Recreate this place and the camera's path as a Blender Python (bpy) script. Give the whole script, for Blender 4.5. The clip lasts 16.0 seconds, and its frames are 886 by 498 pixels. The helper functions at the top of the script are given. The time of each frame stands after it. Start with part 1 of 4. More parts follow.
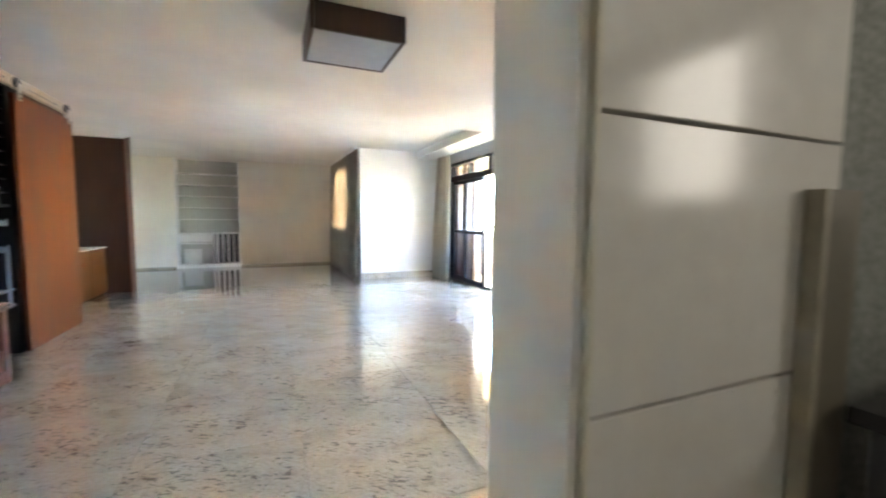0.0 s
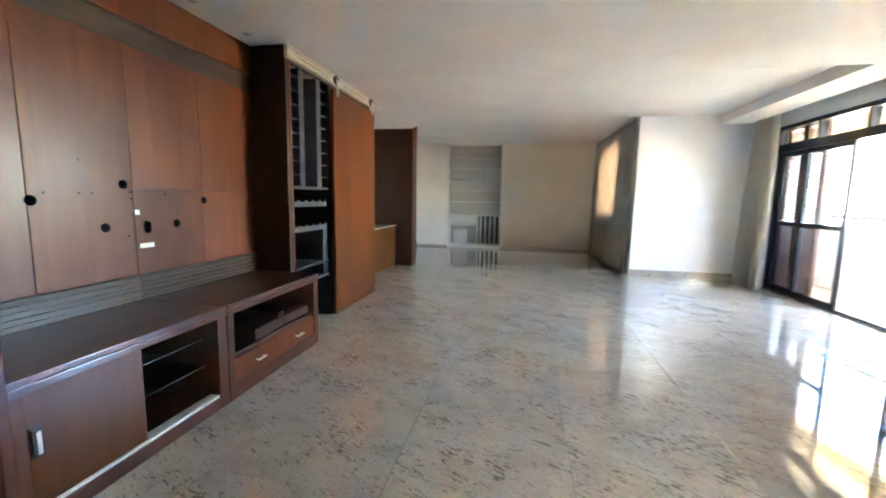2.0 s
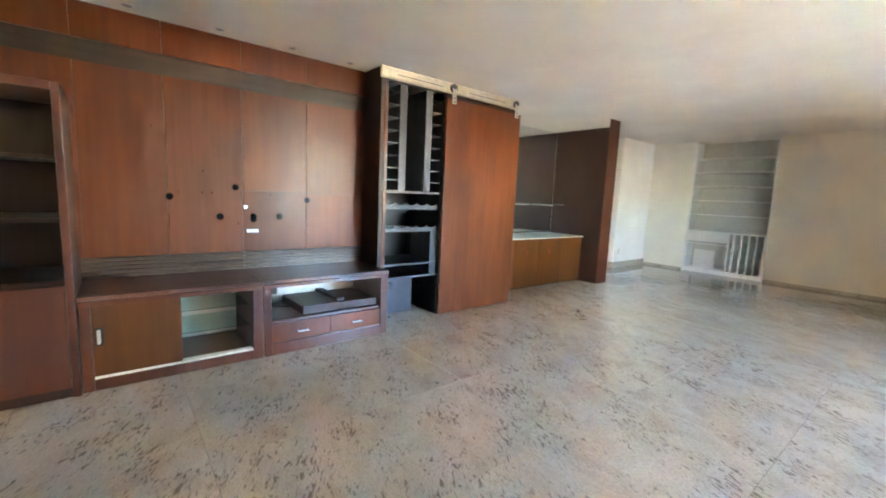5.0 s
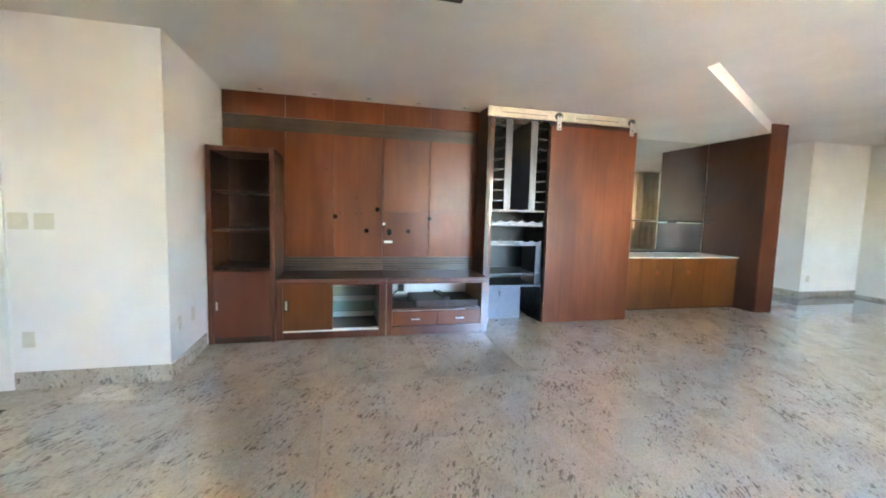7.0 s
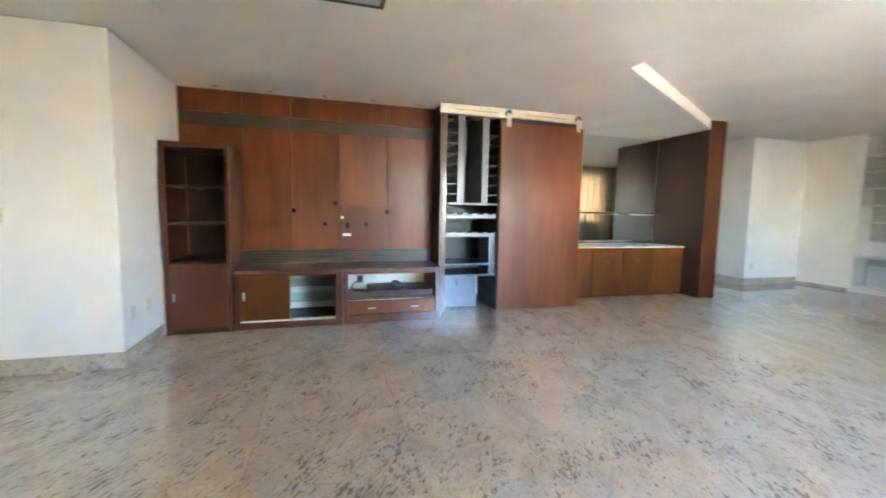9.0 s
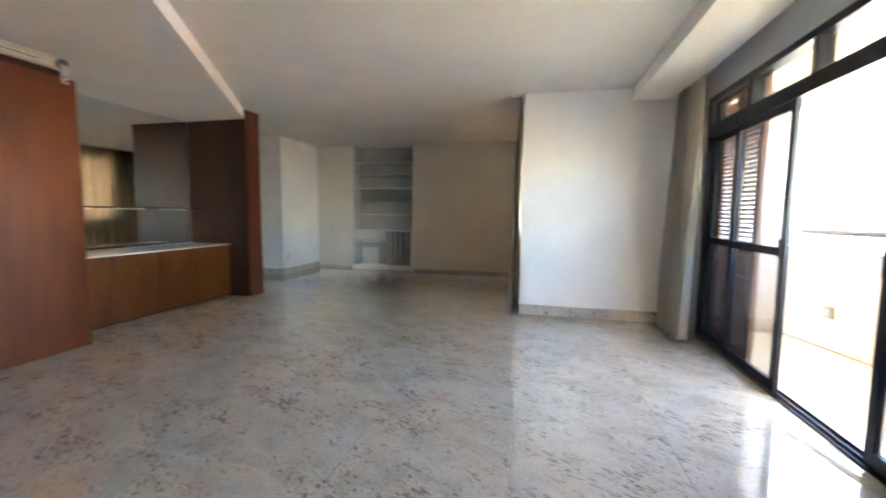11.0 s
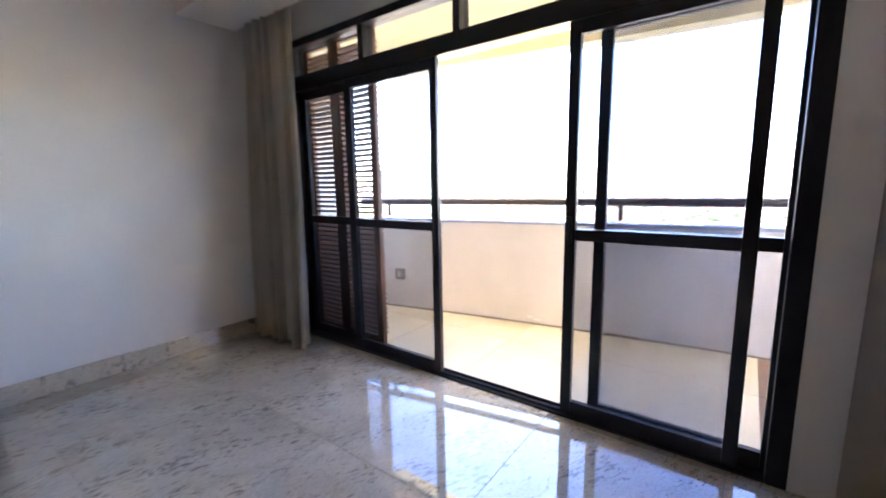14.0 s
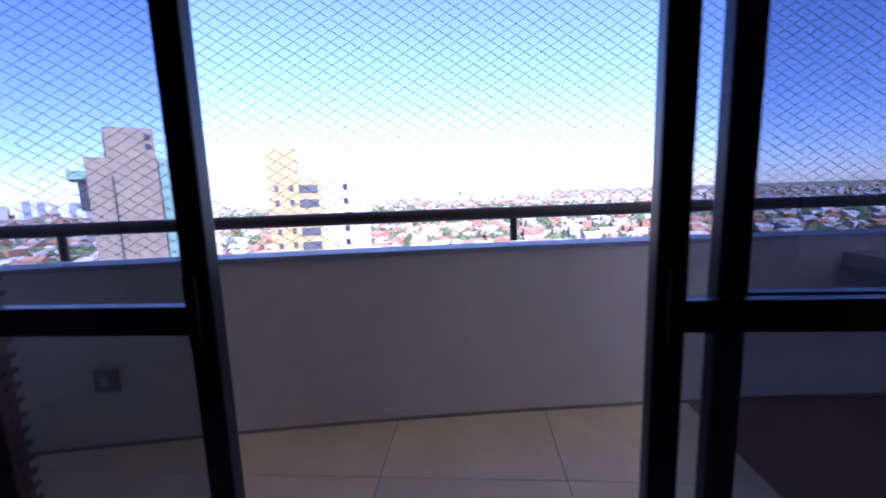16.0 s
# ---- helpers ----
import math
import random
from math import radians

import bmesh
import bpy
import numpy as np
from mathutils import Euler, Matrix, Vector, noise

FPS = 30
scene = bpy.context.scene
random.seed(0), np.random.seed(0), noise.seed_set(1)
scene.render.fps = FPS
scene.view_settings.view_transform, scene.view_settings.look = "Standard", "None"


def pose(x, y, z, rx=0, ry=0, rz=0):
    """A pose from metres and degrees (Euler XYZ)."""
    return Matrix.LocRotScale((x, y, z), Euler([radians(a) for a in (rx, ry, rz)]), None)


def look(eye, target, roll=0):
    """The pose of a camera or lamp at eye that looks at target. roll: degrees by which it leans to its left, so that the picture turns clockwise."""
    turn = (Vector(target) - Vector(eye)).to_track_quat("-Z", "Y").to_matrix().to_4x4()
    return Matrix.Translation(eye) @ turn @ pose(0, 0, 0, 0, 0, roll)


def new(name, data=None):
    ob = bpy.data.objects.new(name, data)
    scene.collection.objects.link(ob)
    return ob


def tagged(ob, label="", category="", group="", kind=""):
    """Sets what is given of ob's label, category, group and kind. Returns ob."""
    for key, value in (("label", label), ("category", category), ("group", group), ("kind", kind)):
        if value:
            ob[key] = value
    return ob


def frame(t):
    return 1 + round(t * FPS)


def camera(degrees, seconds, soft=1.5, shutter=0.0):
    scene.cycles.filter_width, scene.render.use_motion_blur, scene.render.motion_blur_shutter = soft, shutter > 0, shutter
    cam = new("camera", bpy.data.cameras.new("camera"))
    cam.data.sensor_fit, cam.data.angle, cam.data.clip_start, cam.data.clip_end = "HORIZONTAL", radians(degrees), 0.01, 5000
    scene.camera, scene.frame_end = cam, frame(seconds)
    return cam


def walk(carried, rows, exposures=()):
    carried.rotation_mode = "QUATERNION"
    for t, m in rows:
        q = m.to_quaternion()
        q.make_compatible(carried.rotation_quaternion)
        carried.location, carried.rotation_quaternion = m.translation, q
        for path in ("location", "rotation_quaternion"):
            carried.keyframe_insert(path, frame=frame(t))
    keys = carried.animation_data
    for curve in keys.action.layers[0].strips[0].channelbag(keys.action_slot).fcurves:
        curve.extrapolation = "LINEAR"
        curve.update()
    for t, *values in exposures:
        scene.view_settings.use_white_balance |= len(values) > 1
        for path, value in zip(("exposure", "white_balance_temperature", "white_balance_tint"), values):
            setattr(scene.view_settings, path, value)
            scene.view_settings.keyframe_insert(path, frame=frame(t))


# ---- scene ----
cam = camera(94.8, 16.0, 1.9, 0.4)
PATH = [
    (0, (0.005, 0.0, 1.3), (0.784, 1.836, 1.149), 0.4),
    (0.5, (-0.092, 0.191, 1.306), (0.333, 2.138, 1.137), 1.4),
    (1, (-0.156, 0.379, 1.296), (-0.012, 2.363, 1.087), 1.6),
    (1.5, (-0.138, 0.642, 1.305), (-0.258, 2.626, 1.08), 1.4),
    (2, (-0.129, 0.928, 1.304), (-0.509, 2.877, 1.058), 1.0),
    (2.5, (-0.114, 1.229, 1.318), (-0.774, 3.103, 1.088), 0.7),
    (3, (0.084, 1.424, 1.331), (-0.81, 3.198, 1.101), 1.0),
    (3.5, (0.36, 1.652, 1.344), (-0.734, 3.318, 1.169), 1.4),
    (3.7, (0.471, 1.747, 1.355), (-0.692, 3.366, 1.188), 1.6),
    (5.8, (1.941, 2.256, 1.352), (0.204, 3.226, 1.15), 1.7),
    (6, (2.023, 2.256, 1.329), (0.241, 3.15, 1.169), 1.4),
    (6.5, (2.252, 2.373, 1.344), (0.372, 3.037, 1.183), 1.3),
    (7, (2.403, 2.604, 1.335), (0.47, 3.083, 1.159), 1.6),
    (7.5, (2.578, 2.707, 1.324), (0.609, 3.027, 1.171), 1.7),
    (8, (2.699, 2.848, 1.32), (0.716, 3.061, 1.163), 2.1),
    (8.2, (2.73, 2.851, 1.307), (0.749, 3.066, 1.142), 1.9),
    (10.3, (2.285, 3.075, 1.287), (1.12, 4.69, 1.085), 0.2),
    (10.5, (2.166, 3.154, 1.291), (1.19, 4.888, 1.09), 0.2),
    (11, (1.952, 3.309, 1.276), (1.497, 5.248, 1.099), 0.6),
    (11.5, (1.73, 3.419, 1.327), (1.729, 5.408, 1.12), -0.1),
    (12, (1.545, 3.654, 1.316), (1.844, 5.617, 1.077), -0.7),
    (12.5, (1.36, 3.936, 1.311), (1.977, 5.822, 1.058), -1.3),
    (13, (1.293, 4.241, 1.308), (2.26, 5.969, 1.034), -1.5),
    (13.5, (1.394, 4.613, 1.315), (2.689, 6.108, 1.02), -1.5),
    (14, (1.524, 4.985, 1.29), (3.106, 6.17, 0.982), -1.0),
    (14.5, (1.826, 5.296, 1.246), (3.577, 6.218, 0.961), -1.2),
    (15, (2.09, 5.59, 1.255), (3.978, 6.189, 0.977), -1.4),
    (15.2, (2.251, 5.735, 1.262), (4.168, 6.214, 0.957), -1.4),
    (15.5, (2.5, 5.892, 1.245), (4.448, 6.235, 0.951), -1.1),
    (16, (2.872, 6.07, 1.268), (4.845, 6.221, 0.977), -1.9),
]
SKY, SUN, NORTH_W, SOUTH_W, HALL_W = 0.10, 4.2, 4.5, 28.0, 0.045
EXPOSURES = [(0.0, 7.95, 7200, 11), (1.5, 7.6, 7200, 11), (3.5, 8.1, 7500, 11), (8.2, 7.95, 7300, 11), (10.5, 7.5, 7700, 12), (11.0, 6.95, 7800, 13), (12.0, 6.4, 8400, 17), (13.5, 5.95, 7700, 20), (14.5, 5.35, 6600, 27), (15.0, 4.7, 6000, 31), (15.5, 3.55, 5600, 38), (16.0, 1.9, 5200, 44)]


def path_rows(rows):
    return [(t, look(eye, target, roll)) for t, eye, target, roll in rows]


walk(cam, path_rows(PATH), EXPOSURES)

# ---- light ----
world = bpy.data.worlds.new("sky_world")
scene.world = world
world.use_nodes = True
wn, wl = world.node_tree.nodes, world.node_tree.links
wn.clear()
sky = wn.new("ShaderNodeTexSky")
sky.sky_type = "NISHITA"
sky.sun_disc = False
sky.sun_elevation = radians(48)
sky.sun_rotation = radians(250)
sky.altitude = 800
sky.air_density = 1.0
sky.dust_density = 0.3
sky.ozone_density = 4.0
sky_bg = wn.new("ShaderNodeBackground")
sky_bg.inputs["Strength"].default_value = SKY
sky_out = wn.new("ShaderNodeOutputWorld")
wl.new(sky.outputs[0], sky_bg.inputs["Color"])
wl.new(sky_bg.outputs[0], sky_out.inputs["Surface"])

sun_data = bpy.data.lights.new("sun", "SUN")
sun_data.energy, sun_data.angle, sun_data.color = SUN, radians(0.5), (1.0, 0.95, 0.87)
sun = new("sun", sun_data)
sun.matrix_basis = look((-30, -11, 35.5), (0, 0, 0))


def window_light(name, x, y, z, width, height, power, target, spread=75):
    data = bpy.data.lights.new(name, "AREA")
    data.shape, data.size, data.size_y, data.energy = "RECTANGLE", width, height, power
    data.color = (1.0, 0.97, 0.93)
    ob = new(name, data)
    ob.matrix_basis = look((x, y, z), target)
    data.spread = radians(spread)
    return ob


# daylight in the two windows that hang behind curtains
window_light("window_daylight_north", 2.03, 10.33, 1.73, 1.5, 1.35, NORTH_W, (0.0, 10.33, 1.73), 50)
window_light("window_daylight_south", 3.83, 2.9, 1.70, 2.1, 1.35, SOUTH_W, (0.0, 2.9, 1.70))

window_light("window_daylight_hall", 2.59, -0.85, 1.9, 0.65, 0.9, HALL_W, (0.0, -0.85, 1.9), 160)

# ---- materials ----


def material(name, rough=0.5, metal=0.0):
    m = bpy.data.materials.new(name)
    m.use_nodes = True
    n, l = m.node_tree.nodes, m.node_tree.links
    b = n["Principled BSDF"]
    b.inputs["Roughness"].default_value = rough
    b.inputs["Metallic"].default_value = metal
    return m, n, l, b


def ramp(n, stops):
    r = n.new("ShaderNodeValToRGB")
    e = r.color_ramp.elements
    while len(e) < len(stops):
        e.new(0.5)
    for i, (p, c) in enumerate(stops):
        e[i].position = p
        e[i].color = (*c, 1)
    return r


def coords(n, l, scale, jitter=True):
    """World position, shifted per object, stretched by scale."""
    geo = n.new("ShaderNodeNewGeometry")
    mp = n.new("ShaderNodeMapping")
    mp.inputs["Scale"].default_value = scale
    if jitter:
        info = n.new("ShaderNodeObjectInfo")
        mul = n.new("ShaderNodeVectorMath")
        mul.operation = "SCALE"
        mul.inputs[0].default_value = (37.0, 53.0, 29.0)
        l.new(info.outputs["Random"], mul.inputs["Scale"])
        add = n.new("ShaderNodeVectorMath")
        l.new(geo.outputs["Position"], add.inputs[0])
        l.new(mul.outputs[0], add.inputs[1])
        l.new(add.outputs[0], mp.inputs["Vector"])
    else:
        l.new(geo.outputs["Position"], mp.inputs["Vector"])
    return mp.outputs[0]


def noise_tex(n, l, vec, scale, detail=4.0, rough=0.55, distort=0.0):
    t = n.new("ShaderNodeTexNoise")
    t.inputs["Scale"].default_value = scale
    t.inputs["Detail"].default_value = detail
    t.inputs["Roughness"].default_value = rough
    t.inputs["Distortion"].default_value = distort
    l.new(vec, t.inputs["Vector"])
    return t


def mixc(n, l, fac, a, b, mode="MIX"):
    mx = n.new("ShaderNodeMix")
    mx.data_type, mx.blend_type = "RGBA", mode
    for sock, val in ((mx.inputs[0], fac), (mx.inputs[6], a), (mx.inputs[7], b)):
        if isinstance(val, (int, float)):
            sock.default_value = val
        elif isinstance(val, tuple):
            sock.default_value = (*val, 1)
        else:
            l.new(val, sock)
    return mx.outputs[2]


def bump(n, l, b, height, strength, distance=0.002):
    bp = n.new("ShaderNodeBump")
    bp.inputs["Strength"].default_value = strength
    bp.inputs["Distance"].default_value = distance
    l.new(height, bp.inputs["Height"])
    l.new(bp.outputs[0], b.inputs["Normal"])


def rough_range(n, l, b, fac, lo, hi):
    """Roughness from lo to hi, kept on one side of satin."""
    if lo + hi > 0.56:
        lo = max(lo, 0.30)
    else:
        hi = min(hi, 0.25)
    mr = n.new("ShaderNodeMapRange")
    mr.inputs["From Min"].default_value, mr.inputs["From Max"].default_value = 0.3, 0.7
    mr.inputs["To Min"].default_value, mr.inputs["To Max"].default_value = lo, hi
    l.new(fac, mr.inputs["Value"])
    l.new(mr.outputs[0], b.inputs["Roughness"])


def paint(name, color, rough=0.6, vary=0.05, relief=0.12):
    m, n, l, b = material(name, rough)
    v = coords(n, l, (1, 1, 1), False)
    big = noise_tex(n, l, v, 1.3, 3)
    fine = noise_tex(n, l, v, 90, 3)
    lo = tuple(c * (1 - vary) for c in color)
    hi = tuple(min(1, c * (1 + vary)) for c in color)
    r = ramp(n, [(0.3, lo), (0.7, hi)])
    l.new(big.outputs[0], r.inputs[0])
    l.new(r.outputs[0], b.inputs["Base Color"])
    rough_range(n, l, b, big.outputs[0], rough * 0.85, min(1, rough * 1.1))
    bump(n, l, b, fine.outputs[0], relief, 0.001)
    return m


def wood(name, dark, mid, light, rough=0.3, grain=(48, 48, 1.6), coat=0.0, coat_rough=0.27):
    """Varnished veneer with upright grain."""
    m, n, l, b = material(name, rough)
    v = coords(n, l, grain)
    g = noise_tex(n, l, v, 1.0, 5, 0.55, 0.25)
    w = coords(n, l, (0.9, 0.9, 0.35))
    cloud = noise_tex(n, l, w, 2.2, 3)
    pores = noise_tex(n, l, coords(n, l, (260, 260, 9)), 1.0, 2)
    r = ramp(n, [(0.25, dark), (0.5, mid), (0.78, light)])
    l.new(g.outputs[0], r.inputs[0])
    r2 = ramp(n, [(0.26, (0.58, 0.50, 0.45)), (0.5, (0.98, 0.96, 0.92)), (0.74, (1.36, 1.34, 1.25))])
    l.new(cloud.outputs[0], r2.inputs[0])
    col = mixc(n, l, 1.0, r.outputs[0], r2.outputs[0], "MULTIPLY")
    r3 = ramp(n, [(0.35, (0.72, 0.7, 0.7)), (0.5, (1, 1, 1))])
    l.new(pores.outputs[0], r3.inputs[0])
    col = mixc(n, l, 0.15, col, r3.outputs[0], "MULTIPLY")
    l.new(col, b.inputs["Base Color"])
    rough_range(n, l, b, cloud.outputs[0], rough * 0.8, rough * 1.25)
    b.inputs["Coat Weight"].default_value = coat
    b.inputs["Specular IOR Level"].default_value = 0.36
    b.inputs["Coat Roughness"].default_value = coat_rough
    bump(n, l, b, pores.outputs[0], 0.08, 0.0008)
    return m


def granite(name, rough=0.06):
    """Polished cream granite: grey clouds and slanting dark mica flecks."""
    m, n, l, b = material(name, rough)
    v = coords(n, l, (1, 1, 1))
    spin = n.new("ShaderNodeMapping")
    spin.inputs["Rotation"].default_value = (0, 0, radians(28))
    l.new(v, spin.inputs["Vector"])
    stretch = n.new("ShaderNodeMapping")
    stretch.inputs["Scale"].default_value = (1.0, 1.6, 1.0)
    l.new(spin.outputs[0], stretch.inputs["Vector"])
    cloud = noise_tex(n, l, stretch.outputs[0], 3.2, 6, 0.6, 0.6)
    base = ramp(n, [(0.30, (0.47, 0.42, 0.345)), (0.48, (0.55, 0.502, 0.42)), (0.68, (0.61, 0.565, 0.485))])
    l.new(cloud.outputs[0], base.inputs[0])
    crystal = noise_tex(n, l, stretch.outputs[0], 62, 4, 0.6)
    r2 = ramp(n, [(0.34, (0.72, 0.70, 0.68)), (0.56, (1.06, 1.05, 1.04))])
    l.new(crystal.outputs[0], r2.inputs[0])
    col = mixc(n, l, 0.65, base.outputs[0], r2.outputs[0], "MULTIPLY")
    stretch2 = n.new("ShaderNodeMapping")
    stretch2.inputs["Scale"].default_value = (0.85, 2.5, 1.0)
    l.new(spin.outputs[0], stretch2.inputs["Vector"])
    fleck = noise_tex(n, l, stretch2.outputs[0], 23, 3.0, 0.6, 0.8)
    where = noise_tex(n, l, stretch.outputs[0], 2.6, 4, 0.65)
    both = n.new("ShaderNodeMath")
    both.operation = "MULTIPLY_ADD"
    both.inputs[1].default_value = 0.55
    l.new(where.outputs[0], both.inputs[0])
    l.new(fleck.outputs[0], both.inputs[2])
    fm = ramp(n, [(0.0, (0, 0, 0)), (1.0, (1, 1, 1))])
    scaled = n.new("ShaderNodeMapRange")
    scaled.inputs["From Min"].default_value, scaled.inputs["From Max"].default_value = 0.858, 0.926
    l.new(both.outputs[0], scaled.inputs["Value"])
    l.new(scaled.outputs[0], fm.inputs[0])
    part_fleck = n.new("ShaderNodeMath")
    part_fleck.operation = "MULTIPLY"
    part_fleck.inputs[1].default_value = 0.8
    l.new(fm.outputs[0], part_fleck.inputs[0])
    col = mixc(n, l, part_fleck.outputs[0], col, (0.165, 0.15, 0.13))
    l.new(col, b.inputs["Base Color"])
    smear = noise_tex(n, l, v, 2.7, 4)
    rough_range(n, l, b, smear.outputs[0], rough * 0.5, rough * 1.1)
    b.inputs["Specular IOR Level"].default_value = 0.9
    b.inputs["Coat Weight"].default_value = 0.6
    b.inputs["Coat Roughness"].default_value = 0.015
    b.inputs["Coat IOR"].default_value = 1.6
    return m


def plain(name, color, rough=0.4, metal=0.0, vary=0.12, scale=14, relief=0.05):
    m, n, l, b = material(name, rough, metal)
    v = coords(n, l, (1, 1, 1))
    t = noise_tex(n, l, v, scale, 4)
    r = ramp(n, [(0.3, tuple(c * (1 - vary) for c in color)), (0.7, tuple(min(1, c * (1 + vary)) for c in color))])
    l.new(t.outputs[0], r.inputs[0])
    l.new(r.outputs[0], b.inputs["Base Color"])
    rough_range(n, l, b, t.outputs[0], rough * 0.8, min(1, rough * 1.25))
    bump(n, l, b, t.outputs[0], relief, 0.001)
    return m


def glass(name, tint=(1, 1, 1), gloss=0.08):
    """Thin pane: clear, with a little mirror-like gloss."""
    m = bpy.data.materials.new(name)
    m.use_nodes = True
    n, l = m.node_tree.nodes, m.node_tree.links
    n.clear()
    out = n.new("ShaderNodeOutputMaterial")
    tr = n.new("ShaderNodeBsdfTransparent")
    tr.inputs[0].default_value = (*tint, 1)
    gl = n.new("ShaderNodeBsdfGlossy")
    gl.inputs["Roughness"].default_value = 0.01
    lw = n.new("ShaderNodeLayerWeight")
    lw.inputs["Blend"].default_value = 0.5
    pw = n.new("ShaderNodeMath")
    pw.operation = "POWER"
    pw.inputs[1].default_value = 4.0
    l.new(lw.outputs["Facing"], pw.inputs[0])
    fr = n.new("ShaderNodeMath")
    fr.operation = "MULTIPLY_ADD"
    fr.inputs[1].default_value, fr.inputs[2].default_value = 0.8, gloss * 0.5
    l.new(pw.outputs[0], fr.inputs[0])
    mx = n.new("ShaderNodeMixShader")
    l.new(fr.outputs[0], mx.inputs[0])
    l.new(tr.outputs[0], mx.inputs[1])
    l.new(gl.outputs[0], mx.inputs[2])
    l.new(mx.outputs[0], out.inputs["Surface"])
    return m


def cloth(name, color, through_color):
    m = bpy.data.materials.new(name)
    m.use_nodes = True
    n, l = m.node_tree.nodes, m.node_tree.links
    n.clear()
    out = n.new("ShaderNodeOutputMaterial")
    v = coords(n, l, (1, 1, 1), False)
    weave = noise_tex(n, l, coords(n, l, (420, 420, 60), False), 1.0, 2)
    tone = noise_tex(n, l, v, 3.0, 3)
    r = ramp(n, [(0.3, tuple(c * 0.86 for c in color)), (0.7, color)])
    l.new(tone.outputs[0], r.inputs[0])
    col = mixc(n, l, 0.25, r.outputs[0], weave.outputs[1], "MULTIPLY")
    d = n.new("ShaderNodeBsdfDiffuse")
    t = n.new("ShaderNodeBsdfTranslucent")
    t.inputs[0].default_value = (*through_color, 1)
    l.new(col, d.inputs[0])
    mx = n.new("ShaderNodeMixShader")
    mx.inputs[0].default_value = 0.45
    l.new(d.outputs[0], mx.inputs[1])
    l.new(t.outputs[0], mx.inputs[2])
    l.new(mx.outputs[0], out.inputs["Surface"])
    return m


M_WALL = paint("wall_paint", (0.86, 0.85, 0.825), 0.45)
M_CREAM = paint("cream_wall_paint", (0.84, 0.80, 0.71), 0.5)
M_CEIL = paint("ceiling_paint", (0.87, 0.84, 0.785), 0.7)
M_GRANITE = granite("polished_granite", 0.035)
M_GRANITE_B = granite("granite_baseboard", 0.14)
M_BLACKSTONE = plain("black_stone_inlay", (0.015, 0.015, 0.018), 0.1)
M_GROUT = plain("floor_joint", (0.30, 0.265, 0.22), 0.7)
M_WOOD = wood("red_brown_veneer", (0.124, 0.027, 0.0055), (0.148, 0.034, 0.0065), (0.170, 0.042, 0.008), 0.36, (22, 22, 0.9), 0.12)
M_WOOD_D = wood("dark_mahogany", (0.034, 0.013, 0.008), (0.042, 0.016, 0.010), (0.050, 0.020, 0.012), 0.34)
M_WOOD_E = wood("mahogany_edge", (0.078, 0.019, 0.009), (0.092, 0.023, 0.010), (0.106, 0.028, 0.012), 0.33, (22, 22, 1.0), 0.5, 0.14)
M_WOOD_O = wood("honey_veneer", (0.098, 0.027, 0.005), (0.115, 0.033, 0.006), (0.130, 0.039, 0.0075), 0.30, (22, 22, 1.0), 0.1)
M_TOP = wood("worn_dark_top", (0.055, 0.022, 0.016), (0.09, 0.035, 0.025), (0.13, 0.058, 0.042), 0.31, (16, 1.4, 16), 0.35, 0.16)
M_BAND = wood("grey_brown_band", (0.045, 0.028, 0.020), (0.060, 0.038, 0.027), (0.075, 0.049, 0.035), 0.34, (20, 1.2, 20), 0.4, 0.18)
M_BLACK = plain("black_lacquer", (0.010, 0.009, 0.009), 0.5)
M_GREYLAM = plain("grey_laminate", (0.085, 0.085, 0.098), 0.30, 0.3, vary=0.08)
M_FRAME = plain("black_anodised_frame", (0.012, 0.013, 0.020), 0.3, 0.3)
M_STEEL = plain("brushed_steel", (0.62, 0.60, 0.56), 0.28, 1.0)
M_TRACK = plain("aluminium_track", (0.66, 0.60, 0.48), 0.35, 0.6)
M_WHITE = plain("white_lacquer", (0.80, 0.80, 0.78), 0.3, vary=0.03)
# grey-green tone puts the recess's shadow into the shelf back
M_SHELFBACK = plain("shelf_back_shade", (0.55, 0.56, 0.52), 0.4, vary=0.04)
M_PLATE = plain("cream_plastic", (0.70, 0.68, 0.58), 0.4, vary=0.04)
M_GLASS = glass("window_glass", (0.66, 0.69, 0.75), 0.06)
M_SHELFGLASS = glass("shelf_glass", (0.80, 0.92, 0.87))
M_MIRROR, _n, _l, _b = material("mirror_silver", 0.01, 1.0)
_b.inputs["Base Color"].default_value = (0.78, 0.79, 0.77, 1)
M_CURTAIN = cloth("taupe_curtain", (0.74, 0.68, 0.595), (0.175, 0.148, 0.115))
M_CURTAIN_L = cloth("beige_curtain", (0.86, 0.80, 0.70), (0.52, 0.46, 0.36))
M_STONE = plain("white_counter_stone", (0.72, 0.72, 0.70), 0.15, vary=0.08, scale=30)
M_PARAPET = paint("balcony_plaster", (0.74, 0.69, 0.63), 0.8, 0.06, 0.4)
M_STONE_P = paint("pale_concrete", (0.62, 0.60, 0.56), 0.8, 0.1, 0.4)
M_CAP = plain("parapet_cap", (0.36, 0.40, 0.47), 0.5)
M_RAIL = plain("bronze_rail", (0.10, 0.085, 0.08), 0.4, 0.3)
M_TILE_B = plain("beige_balcony_tile", (0.84, 0.72, 0.50), 0.35, vary=0.10, scale=3)
M_TILE_R = plain("brown_balcony_tile", (0.30, 0.18, 0.12), 0.45, vary=0.12, scale=4)
M_SOFFIT = paint("balcony_soffit_paint", (0.80, 0.68, 0.46), 0.8)
M_LOUVRE = plain("brown_shutter", (0.20, 0.085, 0.045), 0.5)
